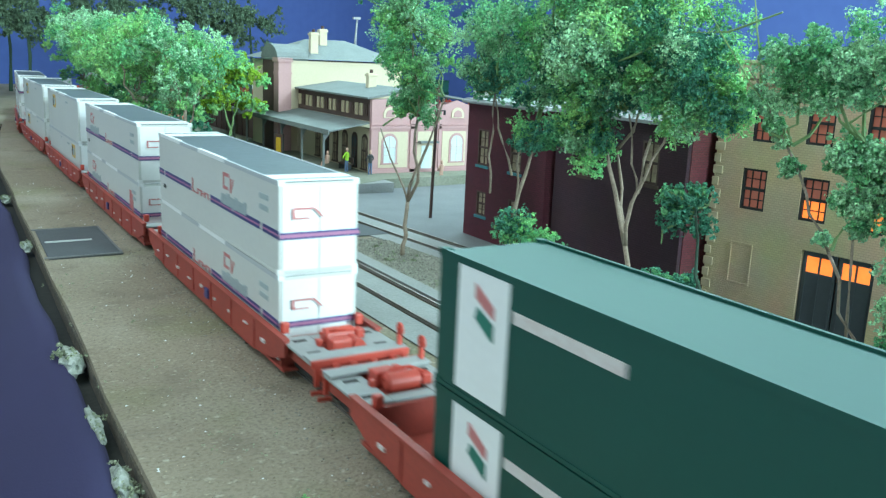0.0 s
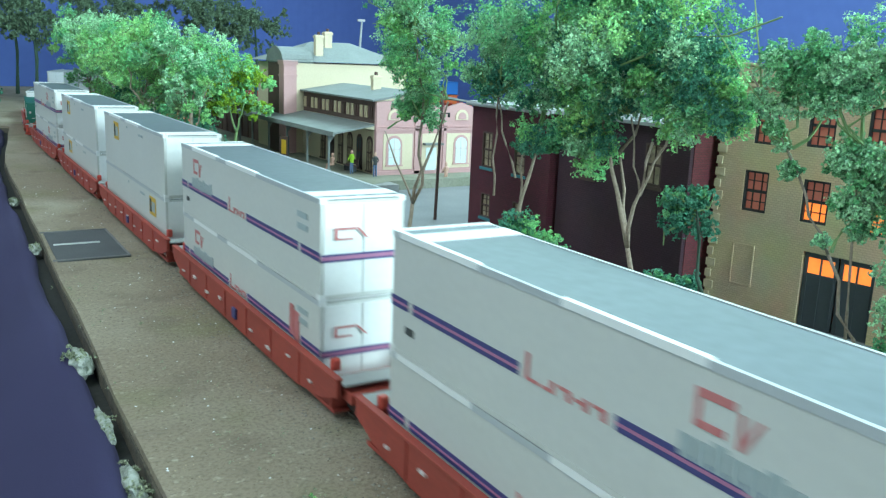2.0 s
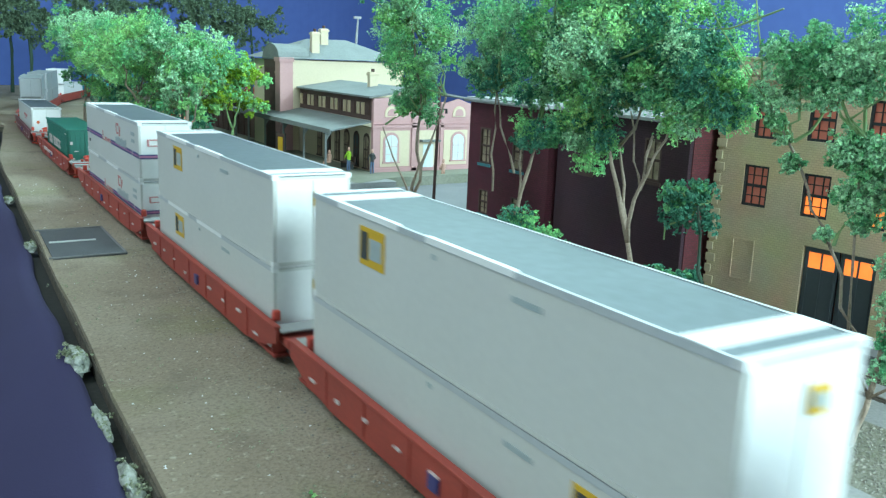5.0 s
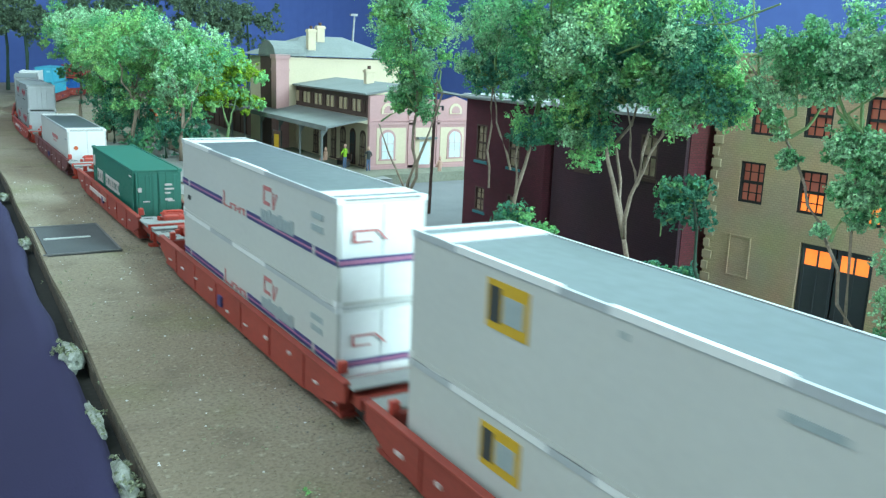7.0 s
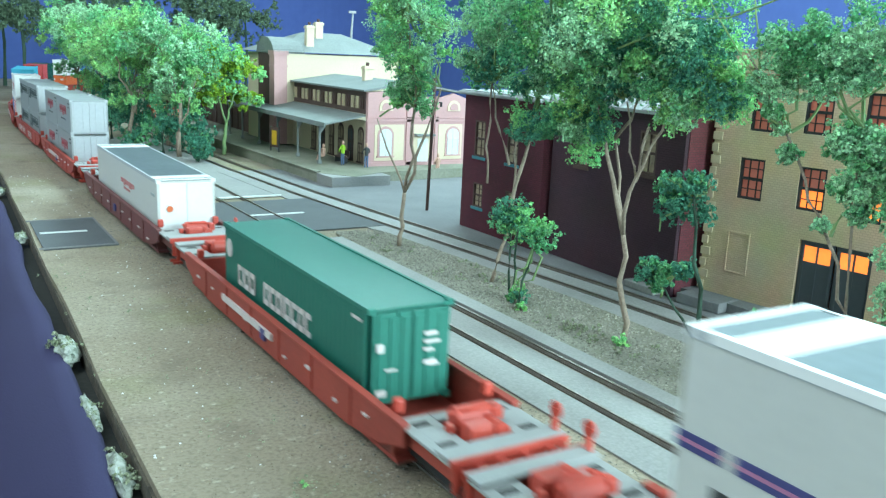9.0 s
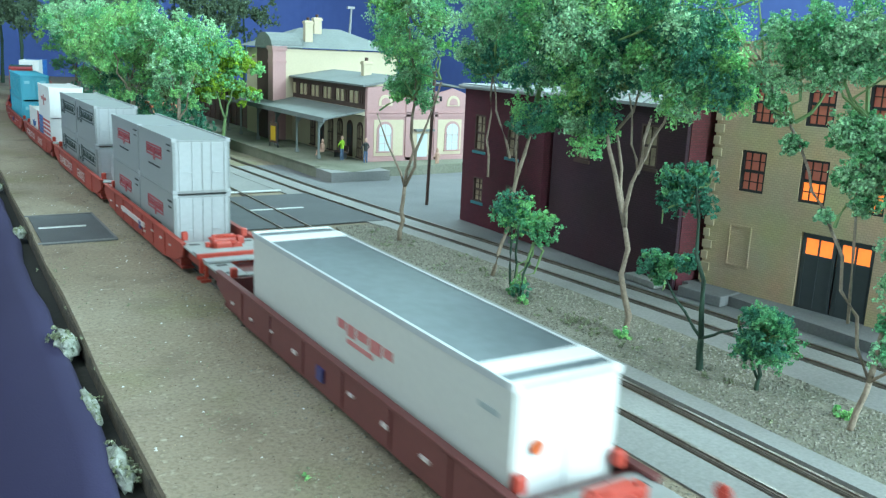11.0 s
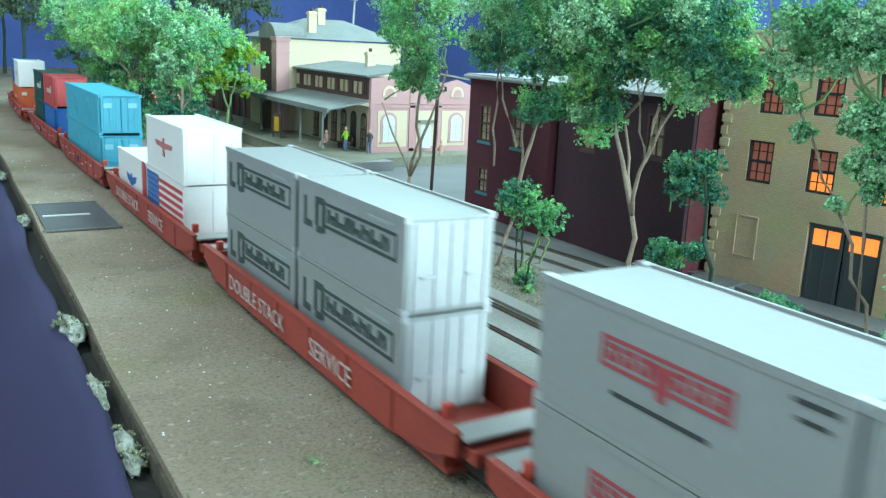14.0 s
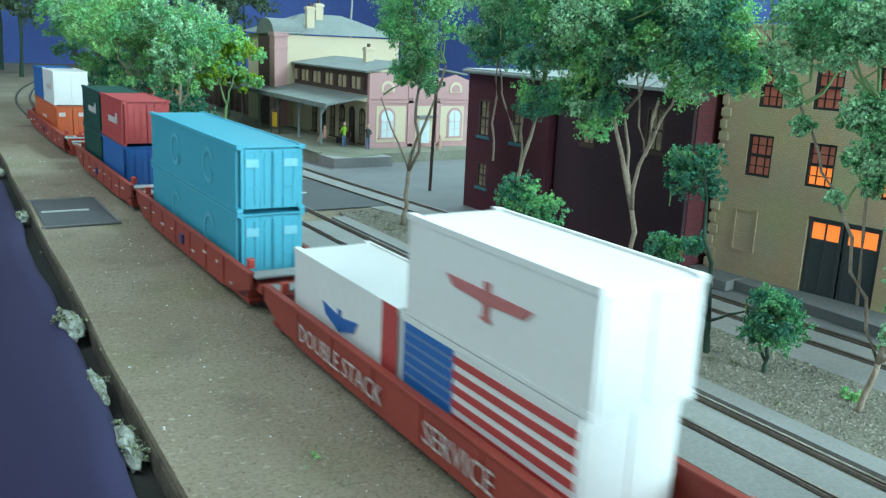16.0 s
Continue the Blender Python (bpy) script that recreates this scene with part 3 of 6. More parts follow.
def ground():
    g = strip("ground", [(edge_x(y) + 0.0006 * math.sin(37 * y), y) for y in YS], [(0.92, y) for y in YS], -0.012, -0.001, "earth",
              "tan scenic ground with thin patches of green turf", "ground")
    front = [(edge_x(y) + 0.001, y) for y in YS]
    strip("fascia", [(x - 0.0016, y) for x, y in front], [(x + 0.002, y) for x, y in front], -0.10, -0.0035, "edge",
          "rough dark board edge of the railway layout", "fascia")
    # added ledge, coloured near black to read as the shaded gap by the cloth
    strip("gap_shade_ledge", [(x - 0.0075, y) for x, y in front], [(x - 0.0016, y) for x, y in front], -0.10, -0.0095, "board",
          "near-black ledge painted as the shaded gap below the layout edge", "fascia")
    pts = []
    for _ in range(8000):
        y = rngg.uniform(0.12, 1.0) ** 1.5 + 0.02
        x = rngg.uniform(edge_x(y) + 0.0005, 0.03)
        pts.append((x, y, -0.0009))
    tagged(scatter("scenic_grit", pts, "grit", 0.0003, 5), "pale loose grit on the scenic ground", "grit", kind="stuff")
    pts = [(rngg.uniform(edge_x(y) + 0.002, -0.02), y, -0.0008) for y in rngg.uniform(0.17, 0.75, 130)]
    tagged(scatter("pale_chips", pts, "whiter", 0.00045, 6), "tiny pale stone chips on the scenic ground", "stone chips", kind="stuff")
    pts = []
    for cx, cy, r in ((-0.0393, 0.2105, 0.004), (-0.052, 0.39, 0.012), (-0.045, 0.245, 0.009), (-0.05, 0.30, 0.01), (-0.035, 0.2, 0.006), (-0.058, 0.44, 0.008)):
        n = 70 if r < 0.005 else 130
        pts += [((cx + rngg.normal() * r, cy + rngg.normal() * r, -0.0006), 0.0008) for _ in range(n // 10)]
    tuft = thing("turf", "small tufts of green turf on the ground", "turf", kind="stuff")
    leaves("turf_blades", pts, "moss", 0.00035, 14, 8, tuft)
    leaves("turf_tuft", [((-0.0393, 0.2105, -0.0006), 0.0014)], "leafbright", 0.0006, 90, 9, tuft)


ground()


def street():
    ys = [-0.35 + 0.03 * i for i in range(60)]
    cut = lambda a, b: [y for y in ys if a <= y <= b]
    near = cut(-0.35, 0.46)
    strip("street_slab", [(0.0415, y) for y in near], [(0.0562, y) for y in near], -0.001, -0.0004, "concrete", "pale grey concrete street slab beside the rails", "street")
    strip("street_slab_inner", [(0.0605, y) for y in near], [(0.0722, y) for y in near], -0.001, -0.0004, "concrete", "pale grey concrete between the rails", "street")
    strip("kerb", [(0.0768, y) for y in near], [(0.0845, y) for y in near], -0.001, 0.0012, "concrete", "low grey concrete kerb", "kerb")
    strip("planting_strip", [(0.0845, y) for y in near] + [(0.088, 0.475)], [(min(0.128, far_track(y) - 0.0225), y) for y in near] + [(0.100, 0.475)], -0.001, 0.0008, "gravel",
          "gravelly planting strip between the street tracks", "verge")
    yb = cut(-0.35, 0.74)
    strip("back_street_slab", [(min(0.1285, far_track(y) - 0.022), y) for y in yb], [(far_track(y) - 0.0098, y) for y in yb], -0.001, -0.0003, "concrete", "pale worn concrete street beside the back track", "street")
    strip("back_street_inner", [(far_track(y) - 0.0062, y) for y in yb], [(far_track(y) + 0.0062, y) for y in yb], -0.001, -0.0003, "concrete", "pale worn concrete between the back rails", "street")
    strip("back_pavement", [(far_track(y) + 0.0098, y) for y in yb], [(0.42, y) for y in yb], -0.001, -0.0002, "paving", "grey pavement before the buildings", "pavement")
    yr = [0.487, 0.505, 0.525, 0.545, 0.56]
    strip("road", [(edge_x(y) + 0.002, y) for y in yr], [(-0.0278, y) for y in yr], -0.0009, -0.0002, "asphalt", "dark asphalt road crossing the layout", "road")
    yr2 = [0.486, 0.51, 0.54, 0.57, 0.588]
    strip("road_far_side", [(0.022, y) for y in yr2], [(far_track(y) - 0.0098, y) for y in yr2], -0.0006, 0.0, "asphalt", "dark asphalt road beyond the track", "road")
    for i, (x0, x1, y0, y1) in enumerate(((-0.0605, -0.037, 0.5235, 0.5255), (0.059, 0.094, 0.5365, 0.5395), (0.057, 0.104, 0.602, 0.606), (-0.0288, -0.0278, 0.489, 0.558),
                                           (edge_x(0.49), -0.0278, 0.4868, 0.4876), (edge_x(0.56), -0.0278, 0.5592, 0.56))):
        tagged(part("road_line", box(x0, x1, y0, y1, -0.0003, 0.00035), "line" if y1 - y0 > 0.0015 and x1 - x0 > 0.002 else "paving"), "worn white painted road line", "road marking", "road lines", "structure")
    far = cut(0.60, 1.0)
    strip("yard_paving", [(0.045, y) for y in far], [(far_track(y) - 0.0098, y) for y in far], -0.001, -0.0005, "concrete", "pale dusty concrete yard by the station track", "street")
    stones = []
    for _ in range(13000):
        y = rngg.uniform(0.1, 0.474)
        x = rngg.uniform(0.0853, min(0.1275, far_track(y) - 0.023))
        stones.append((x, y, 0.0009))
    dry = thing("dry_scrub", "low dull brown-green scrub on the gravel strip", "scrub", kind="stuff")
    spots = [(rngg.uniform(0.087, 0.118), y) for y in rngg.uniform(0.15, 0.45, 26)] + [(rngg.normal(0.098, 0.005), rngg.normal(0.272, 0.012)) for _ in range(16)]
    leaves("scrub_blades", [((x, y, 0.0012), rngg.uniform(0.0012, 0.0030)) for x, y in spots], "moss", 0.00055, 110, 31, dry)
    tagged(scatter("verge_gravel", stones, "stone", 0.0006, 11), "grey-brown loose gravel on the planting strip", "gravel", kind="stuff")


street()


def rail_line(name, line, label, group):
    """Two rails along a line of (x, y, heading)."""
    t = thing(name, label, "track", group, "structure")
    for side in (-1, 1):
        for part_name, material, prof in (("rail", "rail", ((-0.0007, -0.0004), (0.0007, -0.0004), (0.0007, 0.0), (0.0004, 0.0002), (0.0005, 0.0008), (-0.0005, 0.0008), (-0.0004, 0.0002), (-0.0007, 0.0))),
                                          ("flangeway", "railside", ((-0.0011, -0.0009), (0.0011, -0.0009), (0.0011, -0.0003), (-0.0011, -0.0003)))):
            bm = bmesh.new()
            n = len(prof)
            rows = [[bm.verts.new((x + (side * 0.00825 + a) * math.cos(g), y - (side * 0.00825 + a) * math.sin(g), z)) for a, z in prof] for x, y, g in line]
            for r, q in zip(rows, rows[1:]):
                for k in range(n):
                    bm.faces.new((r[k], r[(k + 1) % n], q[(k + 1) % n], q[k]))
            part(part_name, bm, material, t)
    return t


def straight(xs, y0, y1):
    ys = [y0 + (y1 - y0) * i / 60 for i in range(61)]
    return [(xs(y), y, -math.atan((xs(y + 0.01) - xs(y - 0.01)) / 0.02) * -1) for y in ys]


rail_line("main_track", [track_at(-0.35 + 0.03 * i) for i in range(120)], "steel rails of the main line set in the ground", "tracks")
rail_line("street_track", straight(lambda y: 0.06645, 0.05, 0.75), "steel rails of the street track set in concrete", "tracks")
rail_line("back_track", straight(far_track, -0.1, 1.05), "steel rails of the back track set in worn concrete", "tracks")


def ballast():
    pts = []
    for _ in range(7000):
        y = rngg.uniform(0.05, 0.95)
        pts.append((rngg.uniform(-0.028, 0.041), y, -0.0008))
    tagged(scatter("track_ballast", pts, "stone", 0.0005, 12), "fine dull ballast along the main track", "ballast", kind="stuff")


ballast()


def cloth():
    bm = bmesh.new()
    ys = [-0.4 + 0.012 * i for i in range(190)]
    rows = []
    for y in ys:
        w = 0.0012 * math.sin(23 * y + 0.6) + 0.0008 * math.sin(51 * y) + 0.0005 * math.sin(97 * y + 1)
        x0 = edge_x(y) - 0.0062 + 0.8 * w
        prof = [(x0 + 0.001, -0.05), (x0 + 0.0015, -0.014), (x0, -0.0065), (x0 - 0.0025, -0.004), (x0 - 0.008, -0.006), (x0 - 0.02, -0.016 + w), (x0 - 0.045, -0.042 + 1.5 * w), (x0 - 0.09, -0.10 + 2 * w), (x0 - 0.16, -0.25 + 2 * w), (x0 - 0.2, -0.6)]
        rows.append([bm.verts.new((x, y, z)) for x, z in prof])
    for r, q in zip(rows, rows[1:]):
        for k in range(len(r) - 1):
            bm.faces.new((r[k], r[k + 1], q[k + 1], q[k]))
    tagged(part("cloth", bm, "cloth", smooth=True), "purple cloth draped along the layout edge", "cloth")


cloth()


def rubble(x, y, z, s, seed, long=1.0):
    rng = np.random.default_rng(seed)
    t = thing("rubble", "white chipped plaster rubble with dry moss at the layout edge", "rubble", "rubble along the edge", at=pose(x, y, z))
    bm = bmesh.new()
    bmesh.ops.create_icosphere(bm, subdivisions=3, radius=1)
    off = rng.uniform(0, 50)
    for v in bm.verts:
        d = 1 + 0.5 * noise.noise(v.co * 1.6 + Vector((off, 0, 0))) + 0.25 * noise.noise(v.co * 4 + Vector((0, off, 0)))
        v.co = Vector((v.co.x * d * s * 0.55, v.co.y * d * s * long, v.co.z * d * s * 0.6))
    part("plaster_lump", bm, "plaster", t)
    leaves("moss", [((rng.normal() * s * 0.2, rng.normal() * s * 0.4 * long, s * 0.3), s * 0.42) for _ in range(9)], "moss", s * 0.10, 170, seed, t, "dry grey-green moss")


rubble(-0.0685, 0.537, -0.0045, 0.005, 1)
rubble(-0.0735, 0.343, -0.0045, 0.0065, 2, 1.6)
rubble(-0.0752, 0.288, -0.0058, 0.0035, 3, 4.0)
rubble(-0.0748, 0.250, -0.0075, 0.0055, 4, 2.0)
rubble(-0.0650, 0.70, -0.0055, 0.005, 5)


# ---- buildings ----
def window(parent, m, w, h, pane, frame_mat="frame", rows=4, cols=3, sill=None, depth=0.0012, meeting=True):
    """A sash window standing proud of nothing: set back in its opening, with frame, glazing bars and panes."""
    f = new("window")
    f.empty_display_size, f.parent = 0.005, parent
    f.matrix_local = m
    t = w * 0.085
    part("frame", boxes([(-w / 2, -w / 2 + t, -0.0006, depth, 0, h), (w / 2 - t, w / 2, -0.0006, depth, 0, h), (-w / 2 + t, w / 2 - t, -0.0006, depth, h - t, h), (-w / 2 + t, w / 2 - t, -0.0006, depth, 0, t)]
                        + ([(-w / 2 + t, w / 2 - t, -0.0002, depth, h * 0.5 - t * 0.6, h * 0.5 + t * 0.6)] if meeting else [])), frame_mat, f)
    bars = [(-w / 2 + w * c / cols - t * 0.2, -w / 2 + w * c / cols + t * 0.2, 0.0003, depth, t, h - t) for c in range(1, cols)]
    bars += [(-w / 2 + t, w / 2 - t, 0.0004, depth, h * r / rows - t * 0.2, h * r / rows + t * 0.2) for r in range(1, rows) if not (meeting and 2 * r == rows)]
    part("glazing_bar", boxes(bars), frame_mat, f)
    part("pane", box(-w / 2 + t * 0.5, w / 2 - t * 0.5, 0.0008, 0.0011, t * 0.5, h * 0.5), pane if isinstance(pane, str) else pane[0], f)
    part("pane", box(-w / 2 + t * 0.5, w / 2 - t * 0.5, 0.0008, 0.0011, h * 0.5, h - t * 0.5), pane if isinstance(pane, str) else pane[1], f)
    if sill:
        part("sill", box(-w * 0.6, w * 0.6, -0.0013, 0.0008, -0.0016, 0), sill, f)
    return f


def wall_with_holes(length, height, thick, holes):
    """A wall along x from 0, outer face at y=0, with rectangular openings (x0, x1, z0, z1) right through."""
    xs = sorted({0, length, *[v for h in holes for v in h[:2]]})
    zs = sorted({0, height, *[v for h in holes for v in h[2:]]})
    bm = bmesh.new()
    for x0, x1 in zip(xs, xs[1:]):
        for z0, z1 in zip(zs, zs[1:]):
            if not any(h[0] <= (x0 + x1) / 2 <= h[1] and h[2] <= (z0 + z1) / 2 <= h[3] for h in holes):
                add_box(bm, x0, x1, 0, thick, z0, z1)
    bmesh.ops.remove_doubles(bm, verts=bm.verts, dist=1e-6)
    return bm


def maroon_house():
    # front faces -x: local x runs to -y, local y to +x
    h = thing("maroon_house", "maroon brick house with teal window sills and tin roof", "house", "town houses", at=pose(0.170, 0.473, 0, 0, 0, -90))
    L, H, D = 0.078, 0.080, 0.075
    wins = [(0.012, 0.044, 0.011, 0.021), (0.045, 0.044, 0.011, 0.021), (0.013, 0.014, 0.010, 0.0145), (0.046, 0.014, 0.010, 0.0145)]
    holes = [(x, x + w, z, z + hh) for x, z, w, hh in wins]
    part("wall", wall_with_holes(L, H, 0.002, holes), "maroonwall", h)
    part("side_wall", boxes([(0, 0.002, 0.002, D, 0, H), (L - 0.002, L, 0.002, D, 0, H), (0.002, L - 0.002, D - 0.002, D, 0, H)]), "maroonwall", h)
    for x, z, w, hh in wins:
        window(h, pose(x + w / 2, 0.0006, z), w, hh, "curtain", "brownwood", 4, 2, "teal")
    part("roof", box(-0.002, L + 0.001, -0.002, D + 0.002, H, H + 0.0022, 0.0004), "tin", h, "pale tin roof")
    part("gutter", cylinder((-0.002, -0.003, H + 0.0004), (L, -0.003, H + 0.0004), 0.0011), "tin", h)
    return h


maroon_house()


def brown_house():
    h = thing("brown_house", "dark brown brick house with a sloping tin roof", "house", "town houses", at=pose(0.1745, 0.393, 0, 0, 0, -91.5))
    L, H, D = 0.0945, 0.080, 0.08
    wins = [(0.020, 0.050, 0.010, 0.018), (0.066, 0.0525, 0.0115, 0.0195)]
    part("wall", wall_with_holes(L, H, 0.002, [(x, x + w, z, z + hh) for x, z, w, hh in wins]), "brownwall", h)
    part("side_wall", boxes([(0, 0.002, 0.002, D, 0, H), (0.002, L, D - 0.002, D, 0, H)]), "brownwall", h)
    part("red_side_wall", boxes([(L - 0.002, L + 0.0005, 0.002, D, 0, H)]), "redbrick", h, "dark red brick side wall")
    for x, z, w, hh in wins:
        window(h, pose(x + w / 2, 0.0006, z), w, hh, "curtain", "brownwood", 2, 2, "brownwood")
    part("roof", prism([(-0.003, H), (D * 0.5, H + 0.024), (D + 0.003, H), (D + 0.003, H + 0.0015), (D * 0.5, H + 0.0255), (-0.003, H + 0.0015)], "x", -0.001, L + 0.002), "tin", h, "grey sloping tin roof")
    for k in range(12):
        x = 0.004 + k * (L - 0.006) / 11
        part("roof_seam", prism([(-0.003, H + 0.0015), (D * 0.5, H + 0.0255), (D * 0.5, H + 0.0261), (-0.003, H + 0.0021)], "x", x, x + 0.0005), "tin", h)
    part("gable", prism([(0, H), (D * 0.5, H + 0.024), (D, H)], "x", L - 0.002, L), "redbrick", h)
    part("door_step", box(0.07, 0.09, -0.006, 0, 0, 0.003, 0.0004), "concrete", h)
    return h


brown_house()


def red_annex():
    h = thing("brick_annex", "dark red brick annex in the shade between two houses", "annex", at=pose(0.186, 0.2995, 0, 0, 0, -90))
    part("wall", box(0, 0.0105, 0.004, 0.07, 0, 0.078), "redbrick", h)
    part("roof", box(-0.0005, 0.011, 0.003, 0.071, 0.078, 0.0795), "tin", h)


red_annex()


def yellow_house():
    # front runs from (0.1855, 0.288) towards the camera's side, turned 8 degrees
    h = thing("ochre_brick_house", "ochre brick warehouse with lit sash windows and dark double doors", "house", "town houses", at=pose(0.1847, 0.294, 0.004, 0, 0, -90 + 8))
    L, H, D = 0.115, 0.1045, 0.09
    wins = [(0.0115, 0.0445, 0.0115, 0.0175, ("panedim", "panedim")), (0.0385, 0.0440, 0.0115, 0.0175, ("paneglow", "panedim")), (0.0615, 0.0435, 0.0115, 0.0175, ("paneglow", "panedim")), (0.0845, 0.0435, 0.0115, 0.0175, ("panedim", "panedim")),
            (0.0140, 0.0735, 0.0105, 0.0175, ("panedim", "panedim")), (0.0375, 0.0745, 0.0115, 0.0175, ("panedim", "panedim")), (0.0615, 0.0745, 0.0115, 0.0175, ("panedim", "panedim")), (0.0845, 0.0745, 0.0115, 0.0175, ("panedim", "panedim"))]
    wins = [(x + 0.0022, z - 0.0008, w, hh, pn) for x, z, w, hh, pn in wins]
    door = (0.0445, 0.0745, 0.0, 0.0315)
    part("wall", wall_with_holes(L, H, 0.003, [(x, x + w, z, z + hh) for x, z, w, hh, _ in wins] + [door]), "yellowbrick", h)
    part("side_wall", boxes([(0, 0.003, 0.003, D, 0, H), (L - 0.003, L, 0.003, D, 0, H), (0.003, L - 0.003, D - 0.003, D, 0, H)]), "yellowbrick", h)
    part("roof", box(0.002, L - 0.002, 0.002, D - 0.002, H - 0.004, H - 0.002), "paving", h)
    part("cornice", boxes([(-0.0012, L, -0.0015, 0.0, H - 0.006, H), (-0.001, L, -0.001, 0.0, H - 0.0085, H - 0.007)], 0.0003), "quoin", h)
    part("parapet_cap", box(-0.0015, L + 0.001, -0.002, 0.004, H, H + 0.0014, 0.0003), "quoin", h)
    for x, z, w, hh, pn in wins:
        window(h, pose(x + w / 2, 0.0012, z), w, hh, pn, "frame", 4, 3)
    d = new("door")
    d.empty_display_size, d.parent = 0.005, h
    d.matrix_local = pose(0.0445, 0.0012, 0)
    W, Hd = 0.030, 0.0315
    for k in range(2):
        x0 = k * W / 2
        part("door_leaf", boxes([(x0 + 0.0004, x0 + W / 2 - 0.0004, 0, 0.001, 0, Hd * 0.72), (x0 + 0.0004, x0 + 0.0018, 0, 0.001, Hd * 0.72, Hd), (x0 + W / 2 - 0.0018, x0 + W / 2 - 0.0004, 0, 0.001, Hd * 0.72, Hd), (x0 + 0.0018, x0 + W / 2 - 0.0018, 0, 0.001, Hd * 0.93, Hd)]
                                + [(x0 + 0.0018 + j * 0.0057, x0 + 0.0023 + j * 0.0057, -0.0003, 0.001, 0.001, Hd * 0.7) for j in range(3)]), "darkdoor", d)
        part("door_pane", box(x0 + 0.0018, x0 + W / 2 - 0.0018, 0.0006, 0.0009, Hd * 0.72, Hd * 0.93), "paneglow", d, "orange-lit door pane")
        part("door_bar", boxes([(x0 + W / 4 - 0.0003, x0 + W / 4 + 0.0003, 0, 0.001, Hd * 0.72, Hd * 0.93)]), "darkdoor", d)
    part("blind_panel", boxes([(0.0120, 0.0226, -0.0005, 0, 0.011, 0.0116), (0.0120, 0.0226, -0.0005, 0, 0.0285, 0.0291), (0.0120, 0.0126, -0.0005, 0, 0.0116, 0.0285), (0.0220, 0.0226, -0.0005, 0, 0.0116, 0.0285)]), "yellowbrick", h, "bricked-up door with a raised border")
    for k in range(19):
        w = 0.0048 if k % 2 else 0.0030
        z = 0.001 + k * 0.0051
        part("quoin", box(-0.0006, w * 0.85, -0.0006, 0.0, z, z + 0.0036, 0.0002), "quoin", h)
    part("loading_step", box(0.0, 0.0215, -0.016, -0.001, -0.004, 0.0005, 0.0004), "paving", h, "grey stone loading step")
    part("water_tank_base", box(0.060, 0.085, 0.03, 0.055, H, H + 0.012), "quoin", h)
    part("water_tank_rim", boxes([(0.0585, 0.0865, 0.0285, 0.0565, H + 0.012, H + 0.0145), (0.0575, 0.0875, 0.0275, 0.0575, H + 0.0145, H + 0.016)], 0.0003), "frame", h)
    return h


yellow_house()
strip("raised_pavement", [(0.178, y) for y in (-0.2, 0.1, 0.2, 0.29, 0.302)], [(0.34, y) for y in (-0.2, 0.1, 0.2, 0.29, 0.302)], -0.001, 0.004, "paving", "raised grey pavement before the ochre house", "pavement")


def arch_outline(w, h, n=10):
    pts = [(-w / 2, 0), (w / 2, 0), (w / 2, h - w / 2)]
    pts += [(w / 2 * math.cos(a), h - w / 2 + w / 2 * math.sin(a)) for a in [math.pi * k / n for k in range(1, n)]]
    return pts + [(-w / 2, h - w / 2)]


def arch_window(parent, m, w, h, pane="panewhite", surround="pinkwall"):
    f = new("window")
    f.empty_display_size, f.parent = 0.005, parent
    f.matrix_local = m
    part("surround", prism(arch_outline(w * 1.32, h * 1.1), "y", -0.0005, 0.0002), surround, f)
    part("pane", prism(arch_outline(w, h), "y", -0.0008, -0.0004), pane, f)
    part("frame", boxes([(-w * 0.04, w * 0.04, -0.0011, -0.0008, 0, h), (-w / 2, w / 2, -0.0011, -0.0008, h * 0.55, h * 0.6), (-w / 2, w / 2, -0.0011, -0.0008, h * 0.27, h * 0.30), (-w / 2, -w * 0.44, -0.0011, -0.0008, 0, h * 0.7), (w * 0.44, w / 2, -0.0011, -0.0008, 0, h * 0.7)]), "letter" if pane == "panewhite" else "brownwood", f)
    part("sill", box(-w * 0.7, w * 0.7, -0.0015, 0, -0.0012, 0), surround, f)


